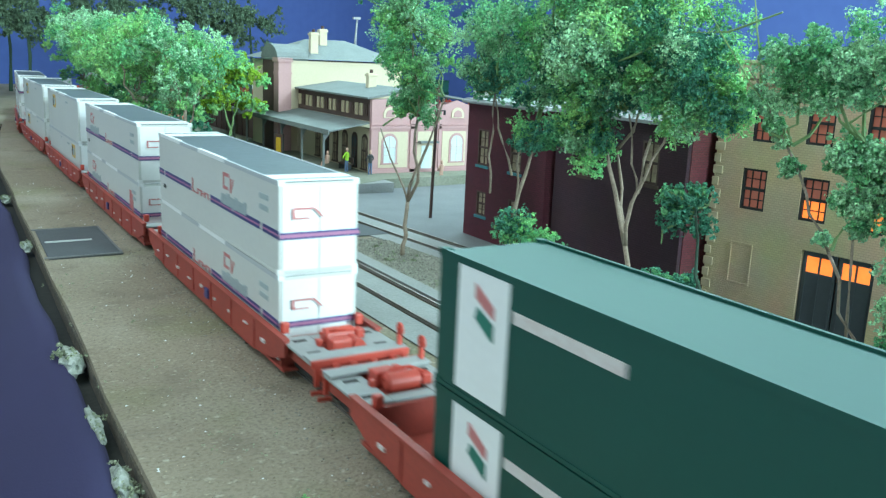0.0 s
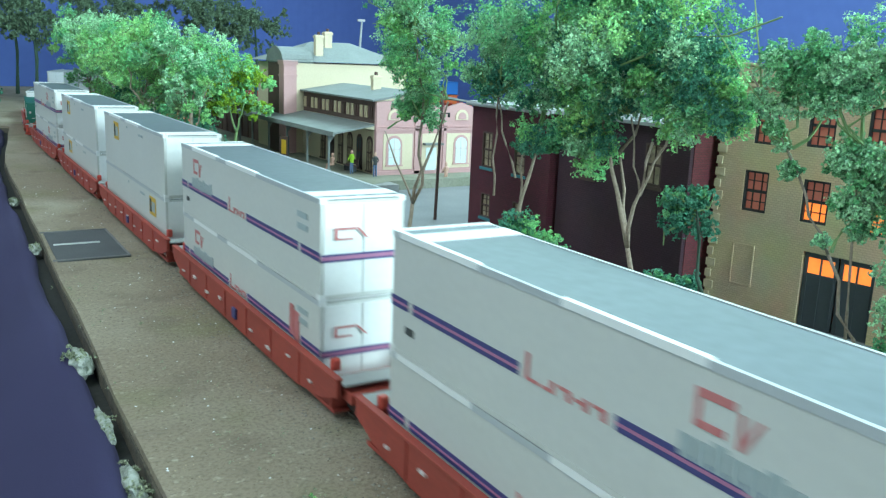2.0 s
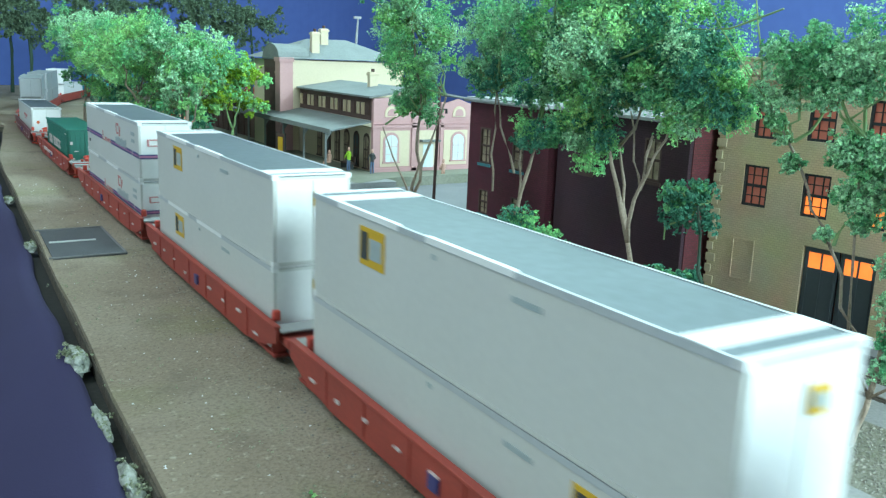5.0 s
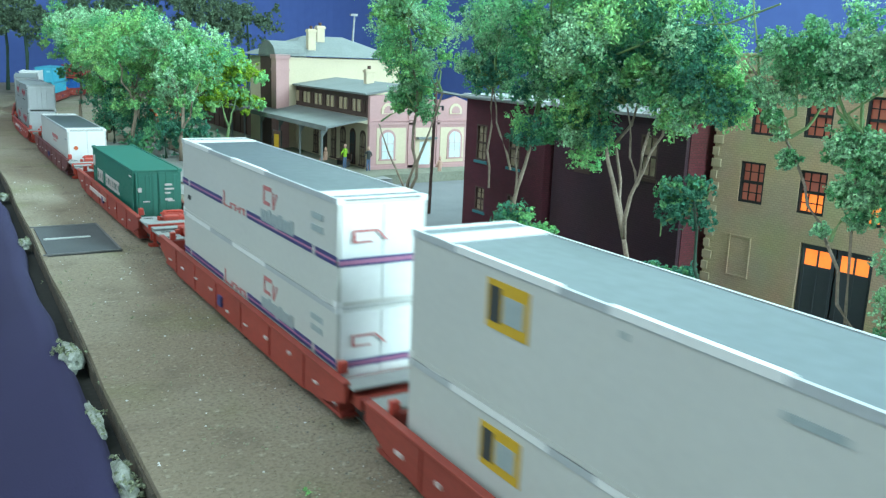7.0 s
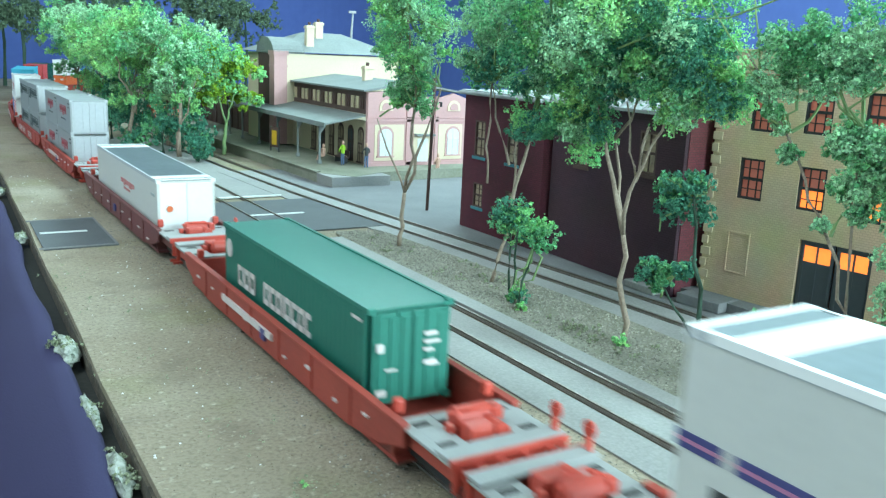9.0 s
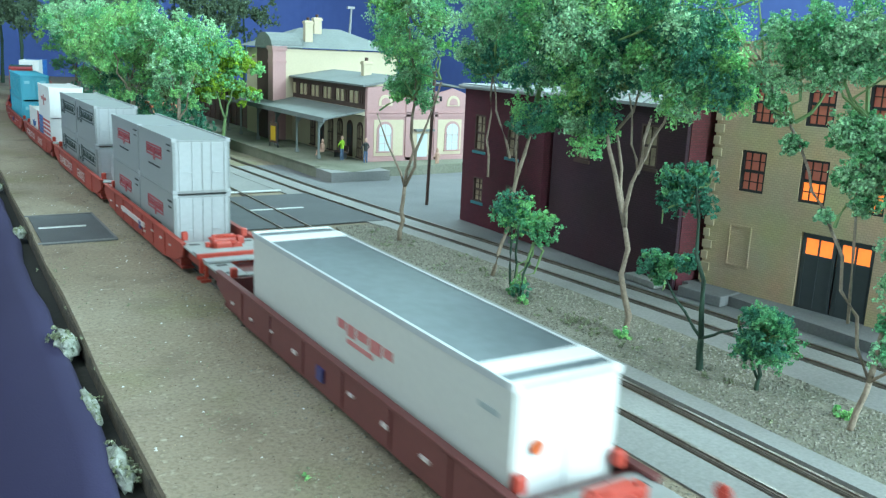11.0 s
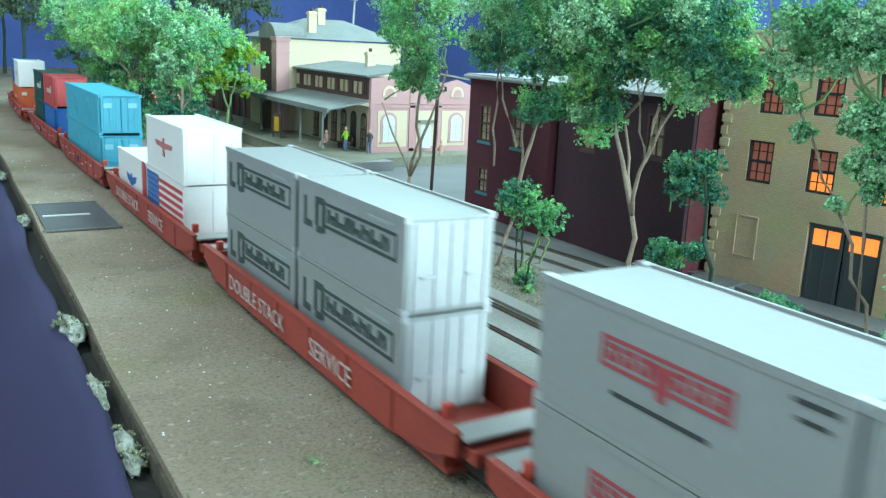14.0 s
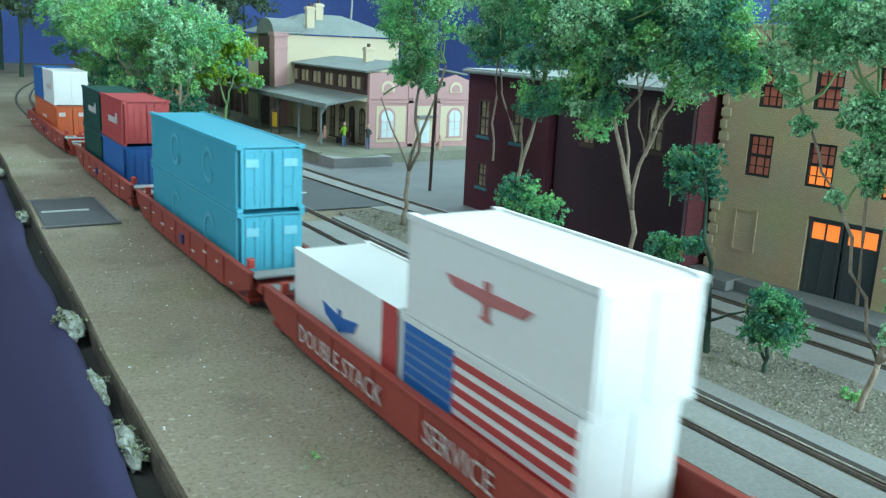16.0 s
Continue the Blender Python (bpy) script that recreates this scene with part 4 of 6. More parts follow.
def station():
    # local x along the end wall (+x), local y away from the camera, base on the platform
    s = thing("station_building", "pink and cream stucco station with slate roofs and platform canopy", "station", at=pose(0.207, 0.678, 0.008))
    W, L, H = 0.096, 0.20, 0.056
    # end wall with two gabled bays
    part("end_wall", prism([(0, -0.009), (W, -0.009), (W, H), (W * 0.86, H + 0.0045), (W * 0.70, H), (W * 0.56, H + 0.002), (W * 0.34, H + 0.013), (W * 0.18, H + 0.0055), (0, H + 0.004)], "y", 0, 0.004), "pinkwall", s)
    part("cream_panel", boxes([(0.0065, 0.034, -0.0005, 0, 0.004, 0.034), (0.0435, 0.062, -0.0005, 0, 0.004, 0.034), (0.068, 0.092, -0.0005, 0, 0.004, 0.034)]), "cream", s, "cream stucco panels")
    part("string_course", boxes([(-0.001, W + 0.001, -0.0012, 0, 0.0365, 0.0385), (-0.001, W + 0.001, -0.0012, 0, 0.0395, 0.0403), (0, W, -0.0012, 0, -0.001, 0.0025)]), "pinkwall", s)
    part("pilaster", box(0.036, 0.041, -0.0012, 0, 0, 0.062), "pinkwall", s)
    part("pilaster", box(0.064, 0.067, -0.0012, 0, 0, 0.058), "pinkwall", s)
    for x in (0.0165, 0.0825):
        arch_window(s, pose(x, -0.0005, 0.008), 0.0115, 0.0225)
        part("lunette", prism([(p[0] + x, p[1] + 0.0455) for p in arch_outline(0.0125, 0.009)], "y", -0.0010, -0.0001), "cream", s)
        part("lunette_core", prism([(p[0] + x, p[1] + 0.0462) for p in arch_outline(0.008, 0.006)], "y", -0.0014, -0.0010), "pinkwall", s)
    part("door", box(0.0475, 0.0575, -0.0009, 0, 0, 0.022), "panewhite", s)
    part("entrance_canopy", box(0.044, 0.062, -0.006, 0, 0.0245, 0.0262), "slate", s)
    # platform side: low wing under a clerestory
    part("wing_wall", box(0, 0.004, 0.004, L, -0.008, 0.036), "cream", s)
    part("clerestory", box(0.001, 0.004, 0.004, L * 0.98, 0.042, 0.060), "brownwood", s, "dark timber clerestory")
    for k in range(19):
        y = 0.010 + k * 0.0092
        part("clerestory_slat", boxes([(0.0, 0.001, y, y + 0.0022, 0.046, 0.056), (0.0, 0.001, y + 0.0034, y + 0.005, 0.046, 0.056)]), "quoin" if k % 3 else "brownwood", s)
    part("wing_roof", prism([(-0.003, 0.0605), (W * 0.45, 0.0675), (W, 0.0600), (W, 0.0615), (W * 0.45, 0.0692), (-0.003, 0.062)], "y", 0.002, L * 0.95), "slate", s, "grey slate wing roof")
    for y in (0.012, 0.032, 0.052, 0.072, 0.092, 0.112):
        arch_window(s, pose(0, y, 0.002, 0, 0, -90), 0.0085, 0.0265, "darkdoor" if y in (0.032, 0.092) else "curtain", "brownwood")
    # canopy on posts
    part("canopy", prism([(-0.036, 0.0335), (0.001, 0.0405), (0.001, 0.0417), (-0.036, 0.0348)], "y", 0.004, L * 1.35), "slate", s, "grey sheet-metal platform canopy")
    part("canopy_edge", box(-0.037, -0.036, 0.004, L * 1.35, 0.0315, 0.0355), "slate", s)
    for y in (0.022, 0.07, 0.12, 0.17, 0.22, 0.262):
        part("canopy_post", boxes([(-0.0335, -0.032, y, y + 0.0015, 0, 0.034), (-0.0342, -0.0313, y - 0.0007, y + 0.0022, 0, 0.003), (-0.0342, -0.0313, y - 0.0007, y + 0.0022, 0.030, 0.034)]), "slate", s)
        part("canopy_bracket", prism([(-0.032, 0.025), (-0.0245, 0.0355), (-0.032, 0.034)], "y", y, y + 0.001), "slate", s)
    part("dark_end_wall", box(-0.006, 0.0, 0.19, 0.52, 0, 0.042), "brownwood", s, "dark timber shed wall")
    for k in range(16):
        part("wall_batten", box(-0.0072, -0.006, 0.195 + k * 0.02, 0.198 + k * 0.02, 0, 0.041), "brownwood", s)
    # tall block
    b0, b1 = -0.019, 0.115
    y0, y1 = 0.165, 0.26
    part("tall_wall", box(b0 + 0.006, b1, y0, y1, 0, 0.0870), "cream", s)
    part("tall_corner", boxes([(b0 - 0.001, b0 + 0.012, y0 - 0.0015, y0 + 0.012, 0, 0.0880), (b0 - 0.002, b0 + 0.013, y0 - 0.0025, y0 + 0.013, 0.0855, 0.0895), (b0 - 0.0015, b0 + 0.0125, y0 - 0.002, y0 + 0.0125, 0.0740, 0.0760)]), "pinkwall", s, "pink corner pier")
    arch = [(y0 + 0.003, 0), (y0 + 0.045, 0), (y0 + 0.045, 0.0860)] + [(y0 + 0.024 + 0.021 * math.cos(a), 0.0860 + 0.013 * math.sin(a)) for a in [math.pi * k / 12 for k in range(1, 12)]] + [(y0 + 0.003, 0.0860)]
    part("arched_gable", prism(arch, "x", b0 - 0.0005, b0 + 0.008), "brownwood", s, "round-arched dark gable")
    bm = bmesh.new()
    p = [bm.verts.new(q) for q in ((b0 - 0.002, y0 - 0.003, 0.0885), (b1 + 0.003, y0 - 0.003, 0.0885), (b1 + 0.003, y1 + 0.003, 0.0885), (b0 - 0.002, y1 + 0.003, 0.0885), (b0 + 0.045, y0 + 0.045, 0.1085), (b1 - 0.045, y0 + 0.045, 0.1085))]
    for q in ((0, 1, 5, 4), (1, 2, 5), (2, 3, 4, 5), (3, 0, 4), (3, 2, 1, 0)):
        bm.faces.new([p[i] for i in q])
    part("hip_roof", bm, "slate", s, "grey slate hipped roof")
    rounded = [(y0 + 0.024 + 0.024 * math.cos(a), 0.0870 + 0.0155 * math.sin(a)) for a in [math.pi * k / 12 for k in range(13)]]
    part("arched_roof", prism(rounded, "x", b0 - 0.0015, b0 + 0.03), "slate", s)
    for x, y, z, hh in ((0.022, y0 + 0.014, 0.0920, 0.023), (0.040, y0 + 0.034, 0.1000, 0.019), (0.033, 0.07, 0.062, 0.018)):
        c = part("chimney", boxes([(x - 0.004, x + 0.004, y - 0.003, y + 0.003, z, z + hh), (x - 0.0048, x + 0.0048, y - 0.0038, y + 0.0038, z + hh - 0.003, z + hh - 0.001)], 0.0002), "cream", s)
        part("pot", cylinder((x, y, z + hh), (x, y, z + hh + 0.003), 0.0016), "brownwood", c)
    return s


station()


def platform():
    ys = [0.655 + 0.02 * i for i in range(25)]
    edge = [(0.1525 - 0.025 * (y - 0.655), y) for y in ys]
    p = strip("platform", [(0.172, 0.628)] + edge, [(0.205, 0.645)] + [(0.34, y) for y in ys], -0.001, 0.0075, "stoneplat", "pale stone railway platform with mossy edge", "platform")
    strip("platform_ramp", [(0.1535, 0.628), (0.1525, 0.6549)], [(0.203, 0.628), (0.203, 0.6549)], -0.001, 0.0072, "concrete", "pale concrete platform end", "platform")
    for k in range(34):
        y = 0.656 + k * 0.0125
        x = 0.1525 - 0.025 * (y - 0.655)
        part("edge_stone", box(x - 0.0014, x + 0.004, y, y + 0.0119, 0.0076, 0.0086, 0.0002), "stoneplat", p)


platform()


def bench(x, y):
    b = thing("bench", "small dark platform bench", "bench", "platform benches", at=pose(x, y, 0.0077))
    part("seat", box(-0.003, 0.003, -0.009, 0.009, 0.0048, 0.0056), "brownwood", b)
    part("backrest", box(0.003, 0.0038, -0.009, 0.009, 0.0062, 0.0105), "brownwood", b)
    for yy in (-0.007, 0.007):
        part("leg", box(-0.0025, 0.0025, yy - 0.0004, yy + 0.0004, 0, 0.0048), "dark", b)


bench(0.196, 0.705)


def figure(x, y, z, turn, top, leg, sit=False):
    """A plain painted miniature."""
    bm = bmesh.new()
    drop = 0.006 if sit else 0.0
    add_tube(bm, [(0, 0, 0.0095 - drop), (0, 0, 0.0125 - drop), (0, 0, 0.0158 - drop), (0, 0, 0.0168 - drop)], [0.0016, 0.0017, 0.0021, 0.0009], 8)
    add_tube(bm, [(0, 0, 0.0168 - drop), (0, 0, 0.0178 - drop), (0, 0, 0.0192 - drop), (0, 0, 0.0202 - drop)], [0.0006, 0.0012, 0.0012, 0.0005], 8)
    for s in (-1, 1):
        if sit:
            add_tube(bm, [(s * 0.0008, 0, 0.0038), (s * 0.001, -0.0045, 0.004), (s * 0.001, -0.0055, 0.0)], [0.0010, 0.0009, 0.0006], 6)
        else:
            add_tube(bm, [(s * 0.0009, 0, 0.0098), (s * 0.0011, -0.0003, 0.005), (s * 0.0012, 0, 0)], [0.0010, 0.0008, 0.0006], 6)
        add_tube(bm, [(s * 0.0019, 0, 0.0155 - drop), (s * 0.0034, -0.0006, 0.0128 - drop), (s * 0.0024, -0.0022, 0.011 - drop)], [0.0006, 0.0005, 0.0004], 6)
    ob = part("figurine", bm, top)
    ob.matrix_world = pose(x, y, z, 0, 0, turn)
    me = ob.data
    me.materials.append(M[leg])
    me.materials.append(M["skin"])
    for f in me.polygons:
        zc = f.center.z + drop
        f.material_index = 2 if zc > 0.0170 else 1 if zc < 0.0105 else 0
    tagged(ob, "small painted figurine on the station platform", "figurine", "platform figurines")


figure(0.1905, 0.690, 0.0077, 200, "lime", "jeans")
figure(0.187, 0.722, 0.0077, 250, "skin", "skin", True)
figure(0.203, 0.671, 0.0077, 180, "dark", "jeans")
figure(0.262, 0.655, 0.0, 190, "skin", "skin")


def notice(x, y):
    n = thing("notice_board", "yellow and dark notice board on the platform", "notice board", at=pose(x, y, 0.0077, 0, 0, -75))
    part("board", box(-0.006, 0.006, 0, 0.0008, 0.004, 0.022), "brownwood", n)
    part("sheet", boxes([(-0.0035, 0.0035, -0.0004, 0, 0.006, 0.019)]), "yellow", n, "faded yellow poster")
    for s in (-1, 1):
        part("post", box(s * 0.0062 - 0.0005, s * 0.0062 + 0.0005, 0, 0.001, 0, 0.0225), "dark", n)


notice(0.168, 0.79)


def pole():
    p = thing("utility_pole", "tall thin dark utility pole with a short crossarm", "pole", at=pose(0.1755, 0.523, 0))
    part("post", cylinder((0, 0, -0.001), (0.0035, 0.002, 0.088), 0.0011, 8), "brownwood", p)
    part("crossarm", boxes([(0.002, 0.009, 0.0008, 0.0018, 0.0703, 0.0711)]), "frame", p)
    part("lamp", cylinder((0.0085, 0.0013, 0.0680), (0.0085, 0.0013, 0.0703), 0.0008, 8), "frame", p)


pole()


def far_hut(x, y, turn, wall, roof, label, s=1.0, glow=False):
    h = thing("cottage", label, "house", "far cottages", at=pose(x, y, -0.001, 0, 0, turn))
    part("wall", box(-0.03 * s, 0.03 * s, -0.02 * s, 0.02 * s, 0, 0.03 * s), wall, h)
    part("gable", prism([(-0.02 * s, 0.03 * s), (0, 0.048 * s), (0.02 * s, 0.03 * s)], "x", -0.03 * s, 0.03 * s), wall, h)
    part("roof", prism([(-0.023 * s, 0.0285 * s), (0, 0.0495 * s), (0.023 * s, 0.0285 * s), (0.023 * s, 0.0305 * s), (0, 0.052 * s), (-0.023 * s, 0.0305 * s)], "x", -0.033 * s, 0.033 * s), roof, h)
    window(h, pose(0.0, -0.0215 * s, 0.011 * s), 0.009 * s, 0.012 * s, "paneglow" if glow else "curtain", "frame", 2, 2)


far_hut(0.135, 1.06, 20, "whiter", "orange", "small white cottage with a red tiled roof and a lit window", 0.62, True)
far_hut(-0.06, 2.05, 10, "cream", "orange", "cream cottage among far trees", 1.3)


def mast(x, y, h):
    m = thing("mast", "slim pale mast behind the station", "mast", at=pose(x, y, 0))
    part("post", add_tube(bmesh.new(), [(0, 0, -0.001), (0, 0, h * 0.8), (0.002, 0, h)], [0.0022, 0.0018, 0.0012], 8), "tin", m)
    part("head", box(-0.004, 0.006, -0.002, 0.002, h, h + 0.003), "tin", m)


mast(0.397, 1.118, 0.148)


# ---- trees ----
def limb_path(rng, a, b, n=5, wob=0.022):
    a, b = Vector(a), Vector(b)
    d = (b - a).length
    return [a.lerp(b, k / n) + (Vector(rng.normal(size=3)) * d * wob * math.sin(math.pi * k / n) if 0 < k < n else Vector((0, 0, 0))) for k in range(n + 1)]


def tree(base, limbs, clumps, label, seed, trunk_r=0.0022, bark="bark", mats=("leaf",), leaf=0.0011, per=420, twigs=40, name="tree", category="tree", extra=()):
    """limbs: (from, to, r0, r1), local; clumps: (centre, radius), local."""
    rng = np.random.default_rng(seed)
    t = thing(name, label, category, "model trees" if category == "tree" else "model shrubs", at=pose(*base))
    bm = bmesh.new()
    for a, b, r0, r1 in limbs:
        pts = limb_path(rng, a, b)
        add_tube(bm, pts, [r0 + (r1 - r0) * k / (len(pts) - 1) for k in range(len(pts))], 7)
    part("trunk", bm, bark, t, smooth=True)
    bm = bmesh.new()
    ends = [Vector(l[1]) for l in limbs]
    for k in range(twigs):
        c, r = clumps[rng.integers(0, len(clumps))]
        c = Vector(c) + Vector(rng.normal(size=3)) * r * 0.5
        e = min(ends, key=lambda q: (q - c).length)
        a = e.lerp(c, 0.1)
        pts = limb_path(rng, a, c + (c - e).normalized() * r * 0.6, 4, 0.1)
        add_tube(bm, pts, [0.0006, 0.0005, 0.00042, 0.00035, 0.0002], 4)
    for a, b, r0, r1 in extra:
        pts = limb_path(rng, a, b, 5, 0.02)
        add_tube(bm, pts, [r0 + (r1 - r0) * k / 5 for k in range(6)], 5)
    if twigs or extra:
        part("branchwork", bm, "twig", t)
    groups = [[] for _ in mats]
    for i, c in enumerate(clumps):
        groups[int(rng.integers(0, len(mats)))].append(c)
    for g, m in zip(groups, mats):
        if g:
            leaves("crown", g, m, leaf, per, seed + 7, t)
    return t


def cloud(rng, centre, size, n, r):
    """Clump places inside an ellipsoid, uneven."""
    out = []
    for _ in range(n):
        v = rng.normal(size=3)
        v = v / np.linalg.norm(v) * rng.uniform(0.1, 1.0) ** 0.5 * rng.uniform(0.8, 1.15)
        out.append((tuple(np.asarray(centre) + v * np.asarray(size)), r * rng.uniform(0.45, 1.2)))
    return out


def trees():
    R = np.random.default_rng(21)
    # the large one in the middle of the strip
    big = cloud(R, (0.012, 0.030, 0.108), (0.026, 0.062, 0.024), 62, 0.0085) + cloud(R, (0.005, -0.012, 0.100), (0.018, 0.024, 0.016), 16, 0.007) + cloud(R, (0.0, 0.038, 0.128), (0.03, 0.062, 0.016), 28, 0.009) + cloud(R, (0.0, 0.055, 0.080), (0.012, 0.02, 0.008), 8, 0.006) + cloud(R, (-0.002, -0.030, 0.094), (0.010, 0.024, 0.008), 20, 0.0058) + cloud(R, (0.002, 0.026, 0.118), (0.03, 0.055, 0.018), 28, 0.0075) + cloud(R, (-0.002, 0.027, 0.080), (0.008, 0.010, 0.012), 14, 0.0055) + cloud(R, (0.0, 0.010, 0.096), (0.012, 0.018, 0.008), 10, 0.0055)
    tree((0.1065, 0.258, 0.0005), [((0, 0, -0.001), (0.001, 0.006, 0.040), 0.0013, 0.0009), ((0.001, 0.006, 0.040), (0.004, 0.018, 0.074), 0.0008, 0.0005), ((0.001, 0.006, 0.040), (0.0, 0.024, 0.085), 0.0010, 0.0006),
                                   ((0.001, 0.006, 0.040), (0.002, -0.001, 0.080), 0.0009, 0.0005), ((0.0015, 0.0025, 0.060), (0.004, -0.012, 0.092), 0.0006, 0.0004), ((0.0, 0.024, 0.085), (0.0, 0.05, 0.115), 0.0007, 0.0004), ((0.004, 0.018, 0.074), (0.01, -0.006, 0.11), 0.0007, 0.0004),
                                   ((0.0015, 0.0025, 0.060), (0.0, 0.009, 0.088), 0.0005, 0.0003)],
         big, "tall model tree with pale forked trunk and wide green foam crown", 3, mats=("leaf", "leafbright", "leafgrey", "leafdark", "leafbright"), leaf=0.00082, per=900, twigs=70,
         extra=[((-0.006, 0.04, 0.098), (-0.004, -0.055, 0.122), 0.0006, 0.0003)])
    # the left one
    t2 = cloud(R, (0.002, 0.0, 0.115), (0.016, 0.028, 0.026), 34, 0.0075) + cloud(R, (0.0, -0.006, 0.082), (0.010, 0.018, 0.016), 15, 0.006) + cloud(R, (0, 0.01, 0.135), (0.02, 0.035, 0.01), 12, 0.008)
    tree((0.1045, 0.430, 0.0005), [((0, 0, -0.001), (0.0, -0.004, 0.030), 0.0013, 0.0010), ((0.0, -0.004, 0.030), (0.0, -0.012, 0.075), 0.0010, 0.0007), ((0.0, -0.004, 0.030), (0.004, -0.03, 0.085), 0.001, 0.0005), ((0.0, -0.004, 0.03), (-0.004, 0.022, 0.066), 0.0007, 0.0003),
                                  ((0.0, -0.012, 0.075), (0, 0.0, 0.12), 0.0008, 0.0004)],
         t2, "slim model tree with forked trunk and loose green crown", 4, mats=("leaf", "leafgrey", "leafbright"), leaf=0.0009, per=640, twigs=46)
    # leaning pale stick with a ragged crown, between them
    t3 = cloud(R, (0.0, -0.022, 0.100), (0.016, 0.034, 0.016), 24, 0.0075) + cloud(R, (0, -0.02, 0.072), (0.008, 0.012, 0.008), 6, 0.004) + cloud(R, (0.0, 0.012, 0.096), (0.014, 0.016, 0.008), 16, 0.006) + cloud(R, (0.0, 0.0, 0.116), (0.018, 0.034, 0.012), 26, 0.0075)
    tree((0.109, 0.349, 0.0005), [((0, 0, -0.001), (0.002, -0.009, 0.030), 0.0010, 0.0008), ((0.002, -0.009, 0.030), (0.002, -0.022, 0.078), 0.0010, 0.0007), ((0.002, -0.011, 0.040), (0.0, -0.013, 0.075), 0.0006, 0.0004), ((0.002, -0.006, 0.055), (0.0, 0.008, 0.09), 0.0006, 0.0003), ((0.0, 0.0075, 0.045), (0, 0.008, 0.09), 0.0006, 0.0004)],
         t3, "leaning model tree on a pale broken stick", 5, mats=("leaf", "leafgrey", "leafdark"), leaf=0.00085, per=640, twigs=34)
    # low shrub below it
    s1 = cloud(R, (0.001, 0.004, 0.034), (0.006, 0.012, 0.007), 14, 0.0048) + cloud(R, (0.0, -0.013, 0.029), (0.005, 0.007, 0.008), 8, 0.0045) + cloud(R, (0, 0, 0.004), (0.003, 0.005, 0.003), 4, 0.003)
    tree((0.0995, 0.318, 0.0005), [((0, 0.003, -0.001), (0, 0.005, 0.03), 0.0006, 0.0004), ((0, 0, -0.001), (0, 0, 0.032), 0.0006, 0.0004), ((0, -0.003, -0.001), (0, -0.012, 0.028), 0.0006, 0.0004)],
         s1, "low green shrub on thin dark stems", 6, bark="barkdark", mats=("leaf", "leafdark", "leafbright"), leaf=0.0008, per=420, twigs=16, name="shrub", category="shrub")
    # small tree with three clumps
    s2 = cloud(R, (0.0, 0.013, 0.058), (0.006, 0.0075, 0.0105), 18, 0.0046) + cloud(R, (0.0, 0.023, 0.030), (0.005, 0.006, 0.0065), 10, 0.004) + cloud(R, (0, 0.009, 0.037), (0.002, 0.004, 0.004), 4, 0.003)
    tree((0.1045, 0.2195, 0.0005), [((0, 0, -0.001), (0, 0.001, 0.011), 0.0013, 0.0010), ((0, 0.001, 0.011), (0.0, 0.010, 0.060), 0.0010, 0.0004), ((0, 0.001, 0.011), (0, 0.02, 0.028), 0.0006, 0.0003), ((0, 0.001, 0.011), (0.001, -0.012, 0.018), 0.0006, 0.0003)],
         s2, "small branching model tree with dark green tufts", 7, bark="barkdark", mats=("leafdark", "leaf", "leafdark"), leaf=0.0009, per=360, twigs=14, name="small_tree")
    s3 = cloud(R, (0.0, 0.0, 0.0185), (0.006, 0.0095, 0.0105), 26, 0.0042)
    tree((0.1075, 0.199, 0.0005), [((0, 0, -0.001), (0, 0.0, 0.016), 0.0008, 0.0005), ((0, 0, 0.004), (0, 0.009, 0.018), 0.0005, 0.0003)],
         s3, "dense low dark green bush", 8, bark="barkdark", mats=("leafdark", "leafdark", "leaf"), leaf=0.0007, per=640, twigs=12, name="bush", category="shrub")
    # right-hand forked tree in front of the ochre house
    t4 = cloud(R, (0.0, 0.012, 0.110), (0.012, 0.034, 0.009), 24, 0.006) + cloud(R, (0.003, 0.010, 0.080), (0.006, 0.010, 0.009), 9, 0.0045) + cloud(R, (0.003, -0.008, 0.074), (0.006, 0.008, 0.012), 9, 0.0048) + cloud(R, (0.002, -0.009, 0.046), (0.005, 0.006, 0.010), 8, 0.0042) + cloud(R, (0.0, -0.008, 0.029), (0.003, 0.004, 0.006), 4, 0.0036) + cloud(R, (0.001, -0.019, 0.058), (0.005, 0.007, 0.026), 16, 0.0046) + cloud(R, (0.0, -0.006, 0.112), (0.012, 0.026, 0.010), 18, 0.0055) + cloud(R, (0.002, -0.007, 0.064), (0.005, 0.005, 0.028), 24, 0.0042) + cloud(R, (0, 0.013, 0.084), (0.005, 0.007, 0.006), 8, 0.004) + cloud(R, (0.001, 0.007, 0.074), (0.005, 0.008, 0.015), 22, 0.0040) + [((R.normal() * 0.001, 0.0145 + 0.036 * q, 0.055 + 0.051 * q), 0.0024) for q in R.uniform(0, 0.9, 14)] + cloud(R, (0, 0.026, 0.104), (0.008, 0.018, 0.011), 24, 0.0052)
